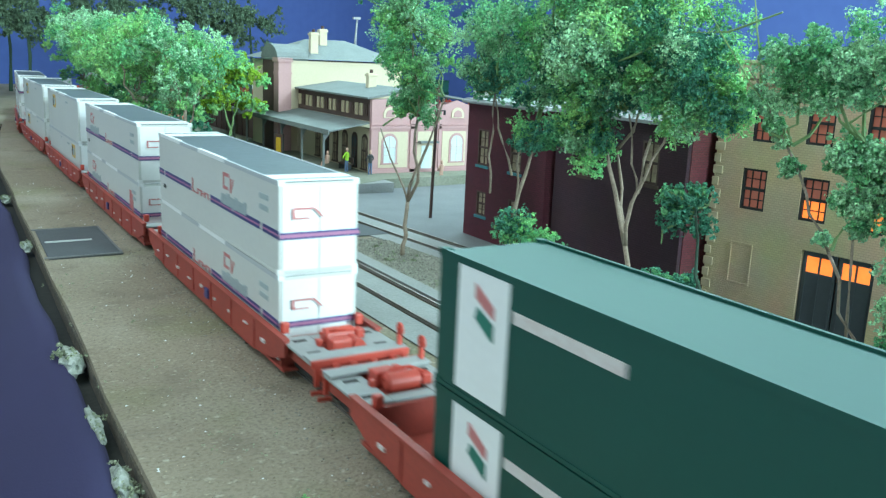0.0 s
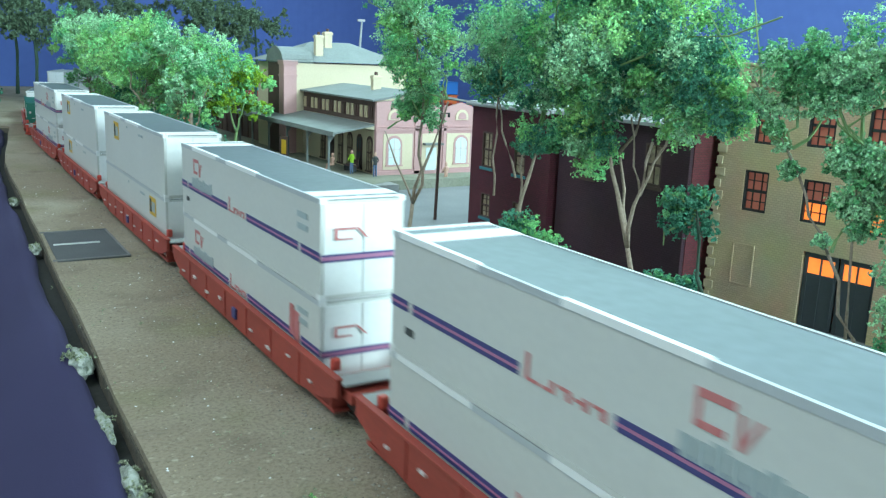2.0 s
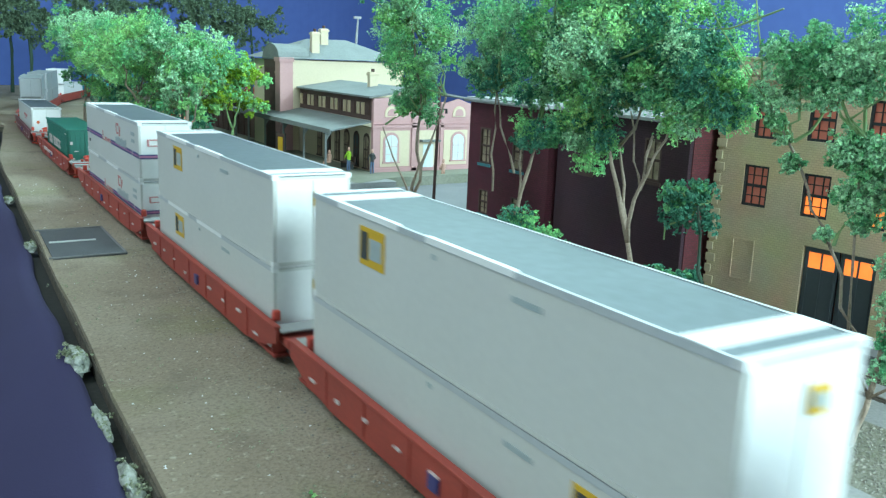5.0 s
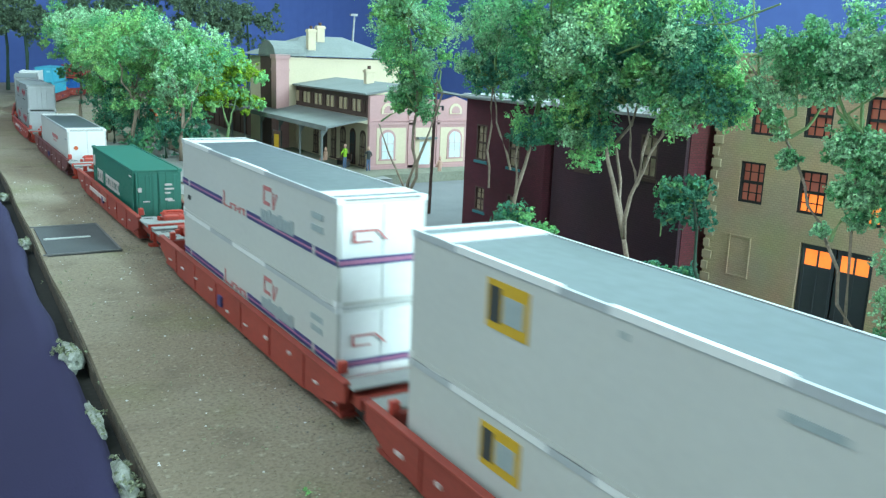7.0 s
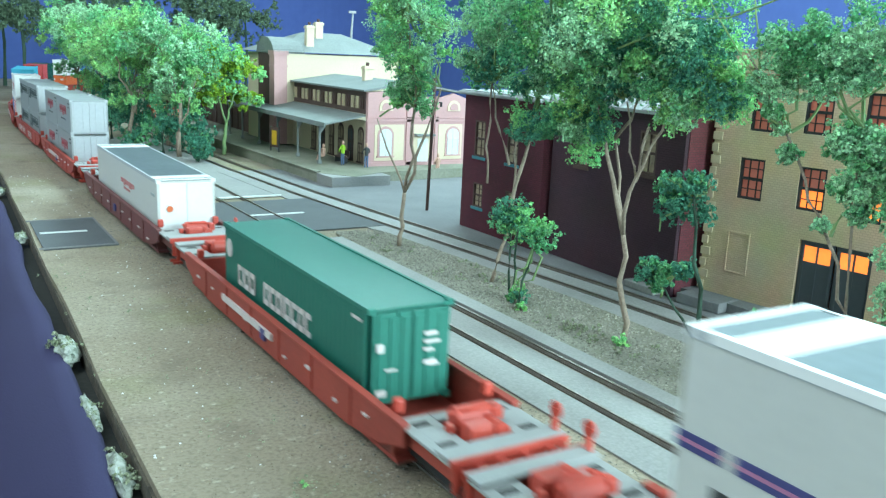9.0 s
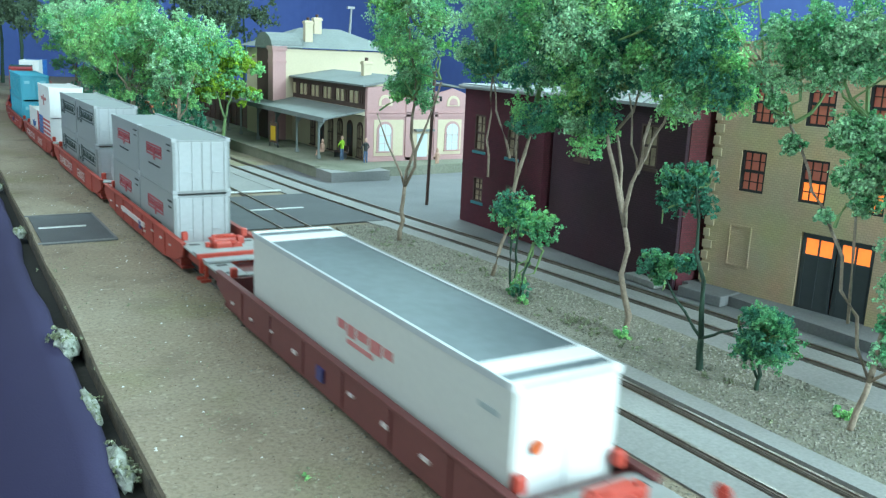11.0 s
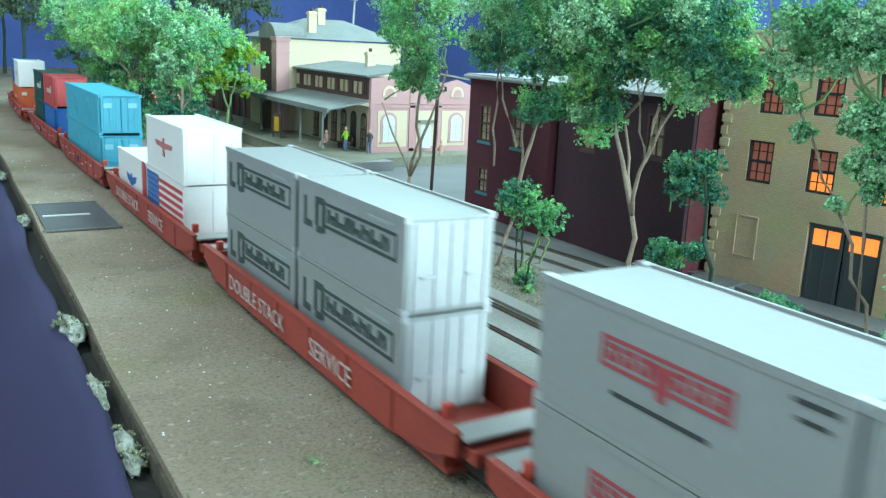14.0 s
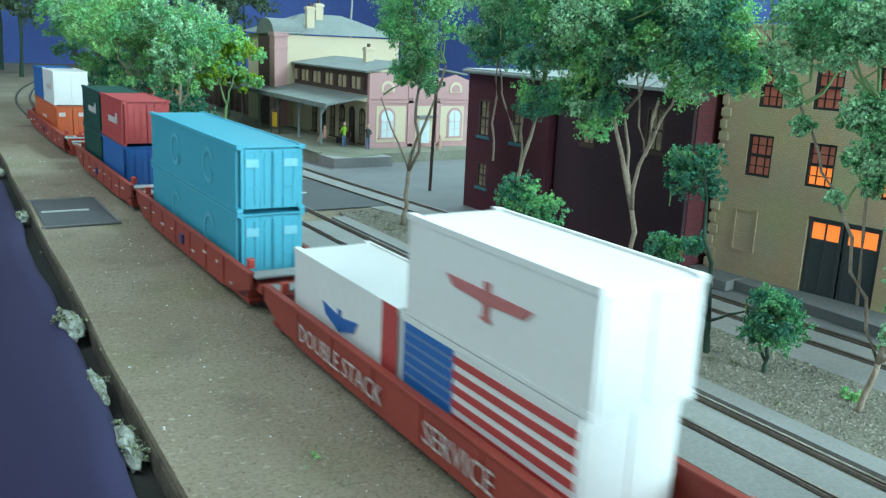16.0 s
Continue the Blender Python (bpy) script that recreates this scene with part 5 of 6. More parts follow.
    tree((0.1075, 0.1665, 0.0005), [((0, 0, -0.001), (0, -0.0035, 0.016), 0.0010, 0.0008), ((0, -0.0035, 0.016), (0, 0.0145, 0.055), 0.0006, 0.0005), ((0, 0.0145, 0.055), (0, 0.0325, 0.083), 0.0005, 0.0004), ((0, 0.0325, 0.083), (0, 0.0505, 0.106), 0.0004, 0.0003),
                                    ((0, -0.0035, 0.016), (0, -0.0055, 0.036), 0.0009, 0.0006), ((0, -0.0055, 0.036), (0.001, -0.002, 0.085), 0.0006, 0.0004), ((0.001, 0.006, 0.030), (0.001, 0.009, 0.085), 0.0005, 0.0003), ((0, -0.0035, 0.016), (0, -0.02, 0.03), 0.0005, 0.0003)],
         t4, "forked model tree with sparse grey-green foam tufts", 9, mats=("leafgrey", "leafgrey", "leaf"), leaf=0.0007, per=640, twigs=50,
         extra=[((0, 0.0325, 0.083), (0.0, 0.07, 0.125), 0.0003, 0.0002), ((0, 0.045, 0.10), (0, 0.052, 0.13), 0.0004, 0.0002)])
    for i, (x, y, r) in enumerate(((0.103, 0.2555, 0.0032), (0.113, 0.172, 0.0022), (0.095, 0.306, 0.002))):
        w = thing("weed", "small bright green weed tuft in the gravel", "plant", "weeds in the gravel", at=pose(x, y, 0.0012))
        leaves("tuft", [((0, 0, r * 0.5), r)], "leafbright", 0.001, 220, 40 + i, w)
    # row of brighter trees along the far yard
    far = [(0.092, 0.83, 0.118, 0), (0.062, 0.89, 0.12, 1), (0.085, 0.98, 0.125, 0), (0.060, 1.02, 0.122, 1), (0.105, 0.92, 0.10, 2), (0.100, 1.14, 0.13, 0), (0.078, 1.10, 0.12, 1), (0.062, 1.19, 0.135, 0), (0.140, 1.00, 0.115, 2)]
    for i, (x, y, hgt, kind) in enumerate(far):
        cl = cloud(R, (0, 0, hgt * 0.82), (0.042, 0.046, hgt * 0.26), 46, 0.0098) + cloud(R, (0, 0, hgt * 0.48), (0.026, 0.03, hgt * 0.14), 8, 0.007)
        tree((x, y, -0.001), [((0, 0, -0.001), (0.002, 0.0, hgt * 0.45), 0.0024, 0.0014), ((0.002, 0, hgt * 0.45), (0.015, 0.01, hgt * 0.85), 0.0012, 0.0005), ((0.002, 0, hgt * 0.40), (-0.016, 0.0, hgt * 0.85), 0.0012, 0.0005), ((0, 0, hgt * 0.2), (0.014, -0.01, hgt * 0.6), 0.0009, 0.0004)],
             cl, "bushy bright green model tree beside the far track", 60 + i, mats=(("leafbright", "leafgrey", "leaf"), ("leafbright", "leafbright", "leafgrey"), ("leaf", "leafbright", "leafgrey"))[int(kind)], leaf=0.0014, per=480, twigs=90)
    cl = cloud(R, (0.004, 0, 0.072), (0.036, 0.03, 0.030), 60, 0.0075)
    tree((0.137, 0.842, -0.001), [((0, 0, -0.001), (0.003, 0.0, 0.03), 0.0022, 0.0014), ((0.003, 0, 0.03), (0.012, 0, 0.062), 0.0012, 0.0005), ((0.003, 0, 0.03), (-0.008, 0, 0.06), 0.0012, 0.0005)],
         cl, "yellow-green model tree before the station", 77, bark="twig", mats=("leafyellow", "leafyellow", "leafbright"), leaf=0.0017, per=330, twigs=26)
    for i, (x, y, s) in enumerate(((0.098, 0.79, 0.9), (0.082, 0.85, 1.2), (0.070, 0.92, 1.5), (0.105, 0.88, 1.4), (0.062, 0.985, 1.7), (0.09, 1.03, 1.8), (0.085, 1.12, 1.8), (0.125, 0.95, 1.6), (0.115, 1.06, 1.8), (0.112, 0.83, 0.9), (0.064, 0.87, 0.8))):
        cl = cloud(R, (0, 0, 0.020 * s), (0.013 * s, 0.015 * s, 0.018 * s), 13, 0.0068 * s)
        tree((x, y, -0.001), [((0, 0, -0.001), (0.002, 0, 0.030 * s), 0.0008, 0.0004), ((0.003, 0.004, -0.001), (-0.003, 0, 0.03 * s), 0.0006, 0.0003)], cl, "dark low scrub below the far trees", 90 + i, bark="barkdark", mats=("leafdark", "leafdark", "leaf"), leaf=0.0015, per=260, twigs=0, name="scrub", category="shrub")
    # dark woods against the backdrop
    woods = thing("far_woods", "dark shadowy row of trees against the backdrop", "woods", kind="stuff")
    cl, tr = [], bmesh.new()
    for x, y, h, r in ((-0.16, 1.62, 0.19, 0.05), (-0.22, 1.75, 0.2, 0.055), (-0.05, 1.8, 0.17, 0.05), (0.06, 1.75, 0.19, 0.06), (0.18, 1.78, 0.21, 0.065), (0.29, 1.76, 0.225, 0.07), (0.39, 1.74, 0.21, 0.06), (0.25, 2.10, 0.23, 0.06), (0.05, 1.99, 0.21, 0.06), (-0.30, 1.9, 0.2, 0.06), (0.48, 1.8, 0.2, 0.06)):
        h, r = h * 0.78, r * 1.2
        add_tube(tr, [(x, y, -0.001), (x + 0.004, y, h * 0.5), (x, y, h)], [0.004, 0.003, 0.0015], 6)
        cl += [(c, q) for c, q in cloud(R, (x, y, h), (r, r, r * 0.75), 34, 0.017)]
    leaves("crown", cl, "leaffar", 0.0032, 260, 200, woods)
    part("trunk", tr, "barkdark", woods)
    hedge = thing("far_hedge", "dark green hedge along the far curve", "hedge", kind="stuff")
    leaves("leafage", cloud(R, (-0.135, 1.55, 0.02), (0.12, 0.05, 0.02), 60, 0.014), "leafdark", 0.003, 200, 201, hedge)


trees()


# ---- train ----
HALF, NARROW = 0.0143, 0.0133


def place(u):
    """Pose on the main track of what stands u metres along it."""
    x, y, g = track_at(u)
    return pose(x, y, 0, 0, 0, -math.degrees(g))


TRAIN = []


def well_car(u0, u1, paint="carred", front=False, rear=False, lettering=None, label="", gear=(True, True)):
    """A well car from its front end u0 to its rear end u1; front, rear: ends that carry a full platform."""
    mid, h = (u0 + u1) / 2, (u1 - u0) / 2
    c = thing("well_car", label or "red well wagon for stacked containers on the track", "railway wagon", "train")
    a, b = -h + (0.030 if front else 0.013), h - (0.030 if rear else 0.013)
    S, top, low = 0.0172, 0.0135, 0.0018
    for s in (-1, 1):
        out = [(a - 0.008, 0.0085), (a + 0.004, 0.0045), (a + 0.024, low), (b - 0.024, low), (b - 0.004, 0.0045), (b + 0.008, 0.0085), (b + 0.008, top), (a - 0.008, top)]
        x0, x1 = (S - 0.0013, S) if s > 0 else (-S, -S + 0.0013)
        side = part("side_sill", prism(out, "x", x0, x1), paint, c)
        xo = S if s > 0 else -S
        part("top_rail", box(min(xo, xo + s * 0.0006) - (0.0018 if s > 0 else 0), max(xo, xo + s * 0.0006) + (0.0018 if s < 0 else 0), a - 0.008, b + 0.008, top, top + 0.0009, 0.0002), paint, side)
        for y in np.linspace(a + 0.022, b - 0.022, 6):
            part("rib", box(min(xo, xo + s * 0.0004), max(xo, xo + s * 0.0004), y - 0.0005, y + 0.0005, low + 0.001, top - 0.0004), paint, side)
        marks = []
        rng = np.random.default_rng(int(u0 * 1000))
        if lettering != "words":
            for y in np.linspace(a + 0.012, b - 0.012, 9):
                w = rng.uniform(0.0008, 0.0022)
                z = rng.uniform(0.005, 0.0095)
                marks.append((min(xo, xo + s * 0.0007), max(xo, xo + s * 0.0007), y - w, y + w, z, z + rng.uniform(0.0004, 0.0010)))
            if lettering == "bar":
                marks.append((min(xo, xo + s * 0.0008), max(xo, xo + s * 0.0008), -0.008, 0.045, 0.0075, 0.0098))
            part("lettering", boxes(marks), "letter", side, "worn white lettering")
        if lettering != "words":
            part("badge", box(min(xo, xo + s * 0.0009), max(xo, xo + s * 0.0009), -0.0022, 0.0022, 0.0055, 0.0095), "navy", side)
        if lettering == "words" and s < 0:
            for text, y, size in (("DOUBLE STACK", 0.034, 0.0078), ("SERVICE", -0.030, 0.0082)):
                words("lettering", text, size, "letter", c, Matrix.Translation((xo - 0.0008, y, 0.0076)) @ pose(0, 0, 0, 90, 0, -90))
    part("well_floor", boxes([(-S + 0.0013, S - 0.0013, a - 0.003, b + 0.003, 0.0015, 0.0026)]), paint, c)
    for e, full, end in ((-1, front, a), (1, rear, b)):
        tip = end + e * (0.030 if full else 0.0125)
        lo_, hi_ = sorted((end + e * 0.0, end + e * 0.001))
        part("bulkhead", box(-S + 0.0013, S - 0.0013, lo_, hi_, 0.0026, 0.0125), paint, c)
        lo_, hi_ = sorted((end + e * 0.001, tip))
        part("end_sill", box(-0.0145, 0.0145, lo_, hi_, 0.0072, 0.0108, 0.0004), paint, c)
        if full:
            m0, m1 = sorted((end + e * 0.002, end + e * 0.028))
            f0, f1 = sorted((end + e * 0.0225, end + e * 0.0285))
            for x0, x1 in ((-0.0166, -0.0068), (0.0068, 0.0166)):
                deck = part("walkway", box(x0, x1, m0, m1, 0.0122, 0.0131, 0.0002), "deck", c, "grey steel walkway")
                for q in (0.006, 0.0185):
                    k0, k1 = sorted((end + e * q, end + e * (q + 0.0022)))
                    part("drain_slot", box((x0 + x1) / 2 - 0.0022, (x0 + x1) / 2 + 0.0022, k0, k1, 0.0131, 0.0132), "black", deck)
            part("end_walkway", box(-0.0168, 0.0168, f0, f1, 0.0134, 0.0143, 0.0002), "deck", c, "grey steel walkway")
            part("walkway_lip", boxes([(-0.0168, 0.0168, *sorted((end + e * 0.0286, end + e * 0.0296)), 0.0118, 0.0141)] + [(x - 0.0012, x + 0.0012, *sorted((end + e * 0.0288, end + e * 0.0306)), 0.0098, 0.0125) for x in (-0.009, -0.003, 0.004, 0.011)], 0.0002), "redplast", c)
            g0, g1 = sorted((end + e * 0.002, end + e * 0.0065))
            part("cross_walkway", box(-0.0066, 0.0066, g0, g1, 0.0122, 0.0130, 0.0002), "deck", c)
            part("deck_plate", box(-0.0066, 0.0066, *sorted((end + e * 0.0067, end + e * 0.0222)), 0.0108, 0.0113), paint, c)
            if gear[0 if e < 0 else 1]:
                g = part("brake_gear", box(-0.0058, 0.0012, *sorted((end + e * 0.0150, end + e * 0.0205)), 0.0113, 0.0162, 0.0006), "redplast", c, "bright red brake gear housing")
                part("air_tank", add_tube(bmesh.new(), [(-0.0052, end + e * 0.0105, 0.0148), (-0.0045, end + e * 0.0105, 0.0148), (0.0050, end + e * 0.0105, 0.0148), (0.0057, end + e * 0.0105, 0.0148)], [0.0018, 0.0029, 0.0029, 0.0018], 14), "redplast", g, smooth=False)
                part("brake_cylinder", cylinder((0.0034, end + e * 0.0135, 0.0138), (0.0034, end + e * 0.0210, 0.0138), 0.0021, 12), "redplast", g)
                part("air_valve", boxes([(0.0062, 0.0092, *sorted((end + e * 0.0085, end + e * 0.0125)), 0.0131, 0.0163), (-0.0085, -0.0066, *sorted((end + e * 0.0125, end + e * 0.0150)), 0.0131, 0.0152)], 0.0004), "redplast", g)
                part("air_pipe", add_tube(bmesh.new(), [(-0.0060, end + e * 0.0100, 0.0160), (-0.0020, end + e * 0.0130, 0.0176), (0.0045, end + e * 0.0140, 0.0172), (0.0075, end + e * 0.0105, 0.0163)], [0.0006, 0.0006, 0.0006, 0.0006], 6), "redplast", g)
                wheel = part("brake_wheel", cylinder((0.0150, end + e * 0.0258, 0.0195), (0.0156, end + e * 0.0258, 0.0195), 0.0021, 14), "redplast", c)
                part("wheel_post", box(0.0146, 0.0158, *sorted((end + e * 0.0250, end + e * 0.0264)), 0.0143, 0.0200), "redplast", wheel)
            for x in (-0.0150, 0.0150):
                part("grab_iron", boxes([(x - 0.0008, x + 0.0008, min(tip, tip - e * 0.0012), max(tip, tip - e * 0.0012), 0.006, 0.0132), (x - 0.0022, x + 0.0022, min(tip, tip + e * 0.0006), max(tip, tip + e * 0.0006), 0.0035, 0.0048)]), "redplast", c)
            part("coupler", boxes([(-0.0016, 0.0016, min(tip, tip + e * 0.0035), max(tip, tip + e * 0.0035), 0.0062, 0.009)], 0.0005), "black", c)
        else:
            m0, m1 = sorted((end + e * 0.002, end + e * 0.0105))
            part("walkway", box(-0.0158, 0.0158, m0, m1, 0.0124, 0.0132, 0.0002), "deck", c, "grey steel walkway")
        for x in (-0.0135, 0.0135):
            part("cone", boxes([(x - 0.0013, x + 0.0013, end - e * 0.0015 - 0.0013, end - e * 0.0015 + 0.0013, 0.0134, 0.0172)], 0.0005), "redplast", c)
        # truck under the end
        ty = end + e * (0.014 if full else 0.012)
        tr = new("truck")
        tr.empty_display_size, tr.parent = 0.005, c
        tr.location = (0, ty, 0)
        if full or e > 0:
            for x in (-0.0105, 0.0105):
                part("side_frame", prism([(-0.0145, 0.0045), (-0.011, 0.0066), (0.011, 0.0066), (0.0145, 0.0045), (0.0145, 0.003), (0.006, 0.0026), (-0.006, 0.0026), (-0.0145, 0.003)], "x", x - 0.0009, x + 0.0009), "black", tr)
            for yy in (-0.0098, 0.0098):
                for x in (-0.0078, 0.0078):
                    part("wheel", cylinder((x - 0.0010, yy, 0.0048), (x + 0.0010, yy, 0.0048), 0.0048, 18), "wheel", tr)
                part("axle", cylinder((-0.0095, yy, 0.0048), (0.0095, yy, 0.0048), 0.0009, 8), "black", tr)
    TRAIN.append((c, mid))
    return c


def container(u0, u1, z0, z1, paint, label, roof=None, ends=None, style="", corrugated=False, group="train load", half=HALF):
    mid, h = (u0 + u1) / 2, (u1 - u0) / 2
    c = thing("container", label, "shipping container", group)
    H = z1 - z0
    X = half
    if corrugated:
        bm = bmesh.new()
        n = max(8, int((u1 - u0) / 0.0034))
        prof = []
        for k in range(n):
            y0 = -h + 0.002 + k * (2 * h - 0.004) / n
            st = (2 * h - 0.004) / n
            prof += [(y0, 0), (y0 + st * 0.35, 0), (y0 + st * 0.5, 1), (y0 + st * 0.85, 1)]
        prof.append((h - 0.002, 0))
        d = 0.0005
        left = [(-X + d * q, y) for y, q in prof]
        right = [(X - d * q, y) for y, q in prof]
        body = part("body", prism(left + right[::-1], "z", z0 + 0.0009, z1 - 0.0009), paint, c)
        for r in ([(-X - 0.0001, -X + 0.0010, -h, h, z0, z0 + 0.0012), (X - 0.0010, X + 0.0001, -h, h, z0, z0 + 0.0012), (-X - 0.0001, -X + 0.0010, -h, h, z1 - 0.0012, z1), (X - 0.0010, X + 0.0001, -h, h, z1 - 0.0012, z1),
                             (-X + 0.001, X - 0.001, -h, h, z1 - 0.001, z1 - 0.0004)]):
            part("rail", boxes([r]), paint, body)
    else:
        body = part("body", box(-X, X, -h, h, z0, z1 - 0.0006, 0.0003), paint, c)
        part("top_rail", boxes([(-X - 0.0002, -X + 0.0008, -h, h, z1 - 0.0016, z1), (X - 0.0008, X + 0.0002, -h, h, z1 - 0.0016, z1)]), paint if roof is None else "enddoor", body)
        part("bottom_rail", boxes([(-X - 0.0002, -X + 0.0005, -h + 0.002, h - 0.002, z0, z0 + 0.0010)]), paint, body)
    if roof:
        part("roof", box(-X + 0.0006, X - 0.0006, -h + 0.0006, h - 0.0006, z1 - 0.0005, z1 - 0.0002), roof, c, "grey metal roof sheet")
        plates = [(-X, X, -h, -h + 0.0018, z1 - 0.0002, z1 + 0.0002), (-X, X, -h + 0.0068, -h + 0.0135, z1 - 0.0002, z1 + 0.0002), (-X, X, h - 0.0012, h, z1 - 0.0002, z1 + 0.0002), (-X, X, h - 0.0155, h - 0.0080, z1 - 0.0002, z1 + 0.0002)]
        if style in ("laser", "laser_back", "placard"):
            for y in (-0.005, 0.06 if style == "laser" else 0.045):
                plates += [(-X - 0.0003, -X + 0.0012, y - 0.018, y + 0.018, z1 - 0.0014, z1 + 0.0002)]
        for r in plates:
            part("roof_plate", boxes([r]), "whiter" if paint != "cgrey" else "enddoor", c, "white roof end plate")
    for sx in (-1, 1):
        for sy in (-1, 1):
            for z in (z0, z1 - 0.0016):
                cx, cy = sx * (X - 0.0009), sy * (h - 0.0009)
                part("corner_casting", box(cx - 0.0011, cx + 0.0011, cy - 0.0011, cy + 0.0011, z, z + 0.0017), ends or paint, body)
    # front end doors; on white-sided containers a brighter white paints in the light they catch
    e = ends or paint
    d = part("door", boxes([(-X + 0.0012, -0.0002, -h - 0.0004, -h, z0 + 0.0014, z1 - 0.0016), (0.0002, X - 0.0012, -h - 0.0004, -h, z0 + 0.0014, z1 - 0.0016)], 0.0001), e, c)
    if corrugated or style == "bars":
        panels = []
        for k in range(6):
            x = -X + 0.0026 + k * (2 * X - 0.0052) / 5.6
            panels.append((x, x + 0.0024, -h - 0.0008, -h - 0.0004, z0 + 0.003, z1 - 0.003))
        for r in panels:
            part("door_panel", boxes([r]), e, d)
    smooth_end = e == "whiter"
    for x in (-0.0105, -0.0045, 0.0045, 0.0105) if not smooth_end else ():
        part("locking_bar", cylinder((x, -h - 0.0007, z0 + 0.0012), (x, -h - 0.0007, z1 - 0.0012), 0.00022, 6), e, d)
    if not smooth_end:
        part("handle", boxes([(-0.0085, -0.0050, -h - 0.0015, -h - 0.0010, z0 + H * 0.38, z0 + H * 0.40), (0.0050, 0.0085, -h - 0.0015, -h - 0.0010, z0 + H * 0.38, z0 + H * 0.40)]), "letter" if e == "green" else e, d)

    def mark(name, material, y0, y1, za, zb, depth=0.00025, label=""):
        """A flat marking on the side, y from the front end, heights in shares of the side."""
        rows = [(-X - depth - 0.00005, -X, -h + y0, -h + y1, z0 + za * H, z0 + zb * H)]
        return part(name, boxes(rows), material, c, label)

    if style in ("laser", "laser_back"):
        L = 2 * h
        at, to = (0.49, 0.64) if style == "laser" else (0.445, 0.56)
        for y0, y1 in ((0.0, 0.095 * L), (0.11 * L, (at - 0.015) * L), ((to + 0.015) * L, 0.93 * L), (0.945 * L, L)):
            mark("stripe", "navy", y0, y1, 0.385, 0.475, 0.0001)
            mark("stripe_core", "pink", y0, y1, 0.42, 0.44, 0.0002)
        part("end_stripe", boxes([(-X, X, -h - 0.0012, -h - 0.0011, z0 + 0.385 * H, z0 + 0.46 * H)]), "navy", c)
        part("end_stripe_core", boxes([(-X, X, -h - 0.0014, -h - 0.0012, z0 + 0.405 * H, z0 + 0.44 * H)]), "pink", c)
        w = (to - at) / 5.4
        mark("script_mark", "logo_red", (to - 0.25 * w) * L, to * L, 0.39, 0.57, 0.0002)
        mark("script_mark", "logo_red", (to - w) * L, (to - 0.25 * w) * L, 0.39, 0.41, 0.0002)
        for k in range(4):
            y0 = to - (2.1 + 1.1 * k) * w
            mark("script_mark", "logo_red", y0 * L, (y0 + 0.3 * w) * L, 0.39, 0.465, 0.0002)
            mark("script_mark", "logo_red", (y0 + 0.3 * w) * L, (y0 + 0.85 * w) * L, (0.39, 0.445, 0.42, 0.445)[k], (0.41, 0.465, 0.44, 0.465)[k], 0.0002)
        y = 0.31 * L if style == "laser" else L - 0.030
        part("logo", boxes([(-X - 0.0002, -X, -h + y, -h + y + 0.0009, z0 + 0.62 * H, z0 + 0.80 * H), (-X - 0.0002, -X, -h + y + 0.002, -h + y + 0.0085, z0 + 0.80 * H, z0 + 0.845 * H), (-X - 0.0002, -X, -h + y + 0.0085, -h + y + 0.0096, z0 + 0.64 * H, z0 + 0.845 * H), (-X - 0.0002, -X, -h + y + 0.0035, -h + y + 0.0085, z0 + 0.64 * H, z0 + 0.68 * H)]), "logo_red", c, "plain red logo strokes")
        part("logo_tail", prism([(-h + y - 0.0035, z0 + 0.80 * H), (-h + y - 0.0025, z0 + 0.80 * H), (-h + y + 0.0009, z0 + 0.62 * H), (-h + y - 0.0002, z0 + 0.62 * H)], "x", -X - 0.0002, -X), "logo_red", c)
        for k in range(9):
            mark("lettering", "logo_grey", y - 0.018 + k * 0.0034, y - 0.018 + k * 0.0034 + 0.0029, 0.45 if k != 4 else 0.42, 0.575 if k % 3 else 0.60, 0.0002)
        mark("lettering", "logo_grey", 0.010, 0.0185, 0.74, 0.80, 0.0002)
        mark("lettering", "logo_grey", 0.010, 0.0185, 0.62, 0.68, 0.0002)
        mark("socket", "dark", L - 0.012, L - 0.008, 0.20, 0.26, 0.0002)
        part("end_logo", boxes([(-0.009, -0.003, -h - 0.0016, -h - 0.0014, z0 + 0.70 * H, z0 + 0.72 * H), (-0.010, -0.0092, -h - 0.0016, -h - 0.0014, z0 + 0.60 * H, z0 + 0.72 * H), (-0.0092, -0.004, -h - 0.0016, -h - 0.0014, z0 + 0.60 * H, z0 + 0.615 * H)]), "logo_red", c)
        part("end_logo_tail", prism([(-0.003, z0 + 0.72 * H), (-0.0022, z0 + 0.72 * H), (0.0012, z0 + 0.61 * H), (0.0004, z0 + 0.61 * H)], "y", -h - 0.0016, -h - 0.0014), "logo_red", c)
    elif style in ("placard", "placard_low"):
        L = 2 * h
        y = L - 0.047 if style == "placard" else 0.021
        mark("placard", "yellow", y, y + 0.0145, 0.55, 0.88, 0.0002, "yellow placard")
        mark("placard_text", "dark", y + 0.0095, y + 0.0135, 0.6, 0.84, 0.0003)
        mark("placard_text", "logo_grey", y + 0.0015, y + 0.0085, 0.62, 0.8, 0.0003)
        mark("lettering", "logo_grey", 0.30 * L, 0.36 * L, 0.80, 0.84, 0.0002)
        mark("socket", "logo_grey", 0.55 * L, 0.56 * L, 0.85, 0.89, 0.0002)
        part("end_placard", boxes([(0.0, 0.005, -h - 0.0012, -h - 0.0010, z0 + 0.66 * H, z0 + 0.82 * H)]), "yellow", c)
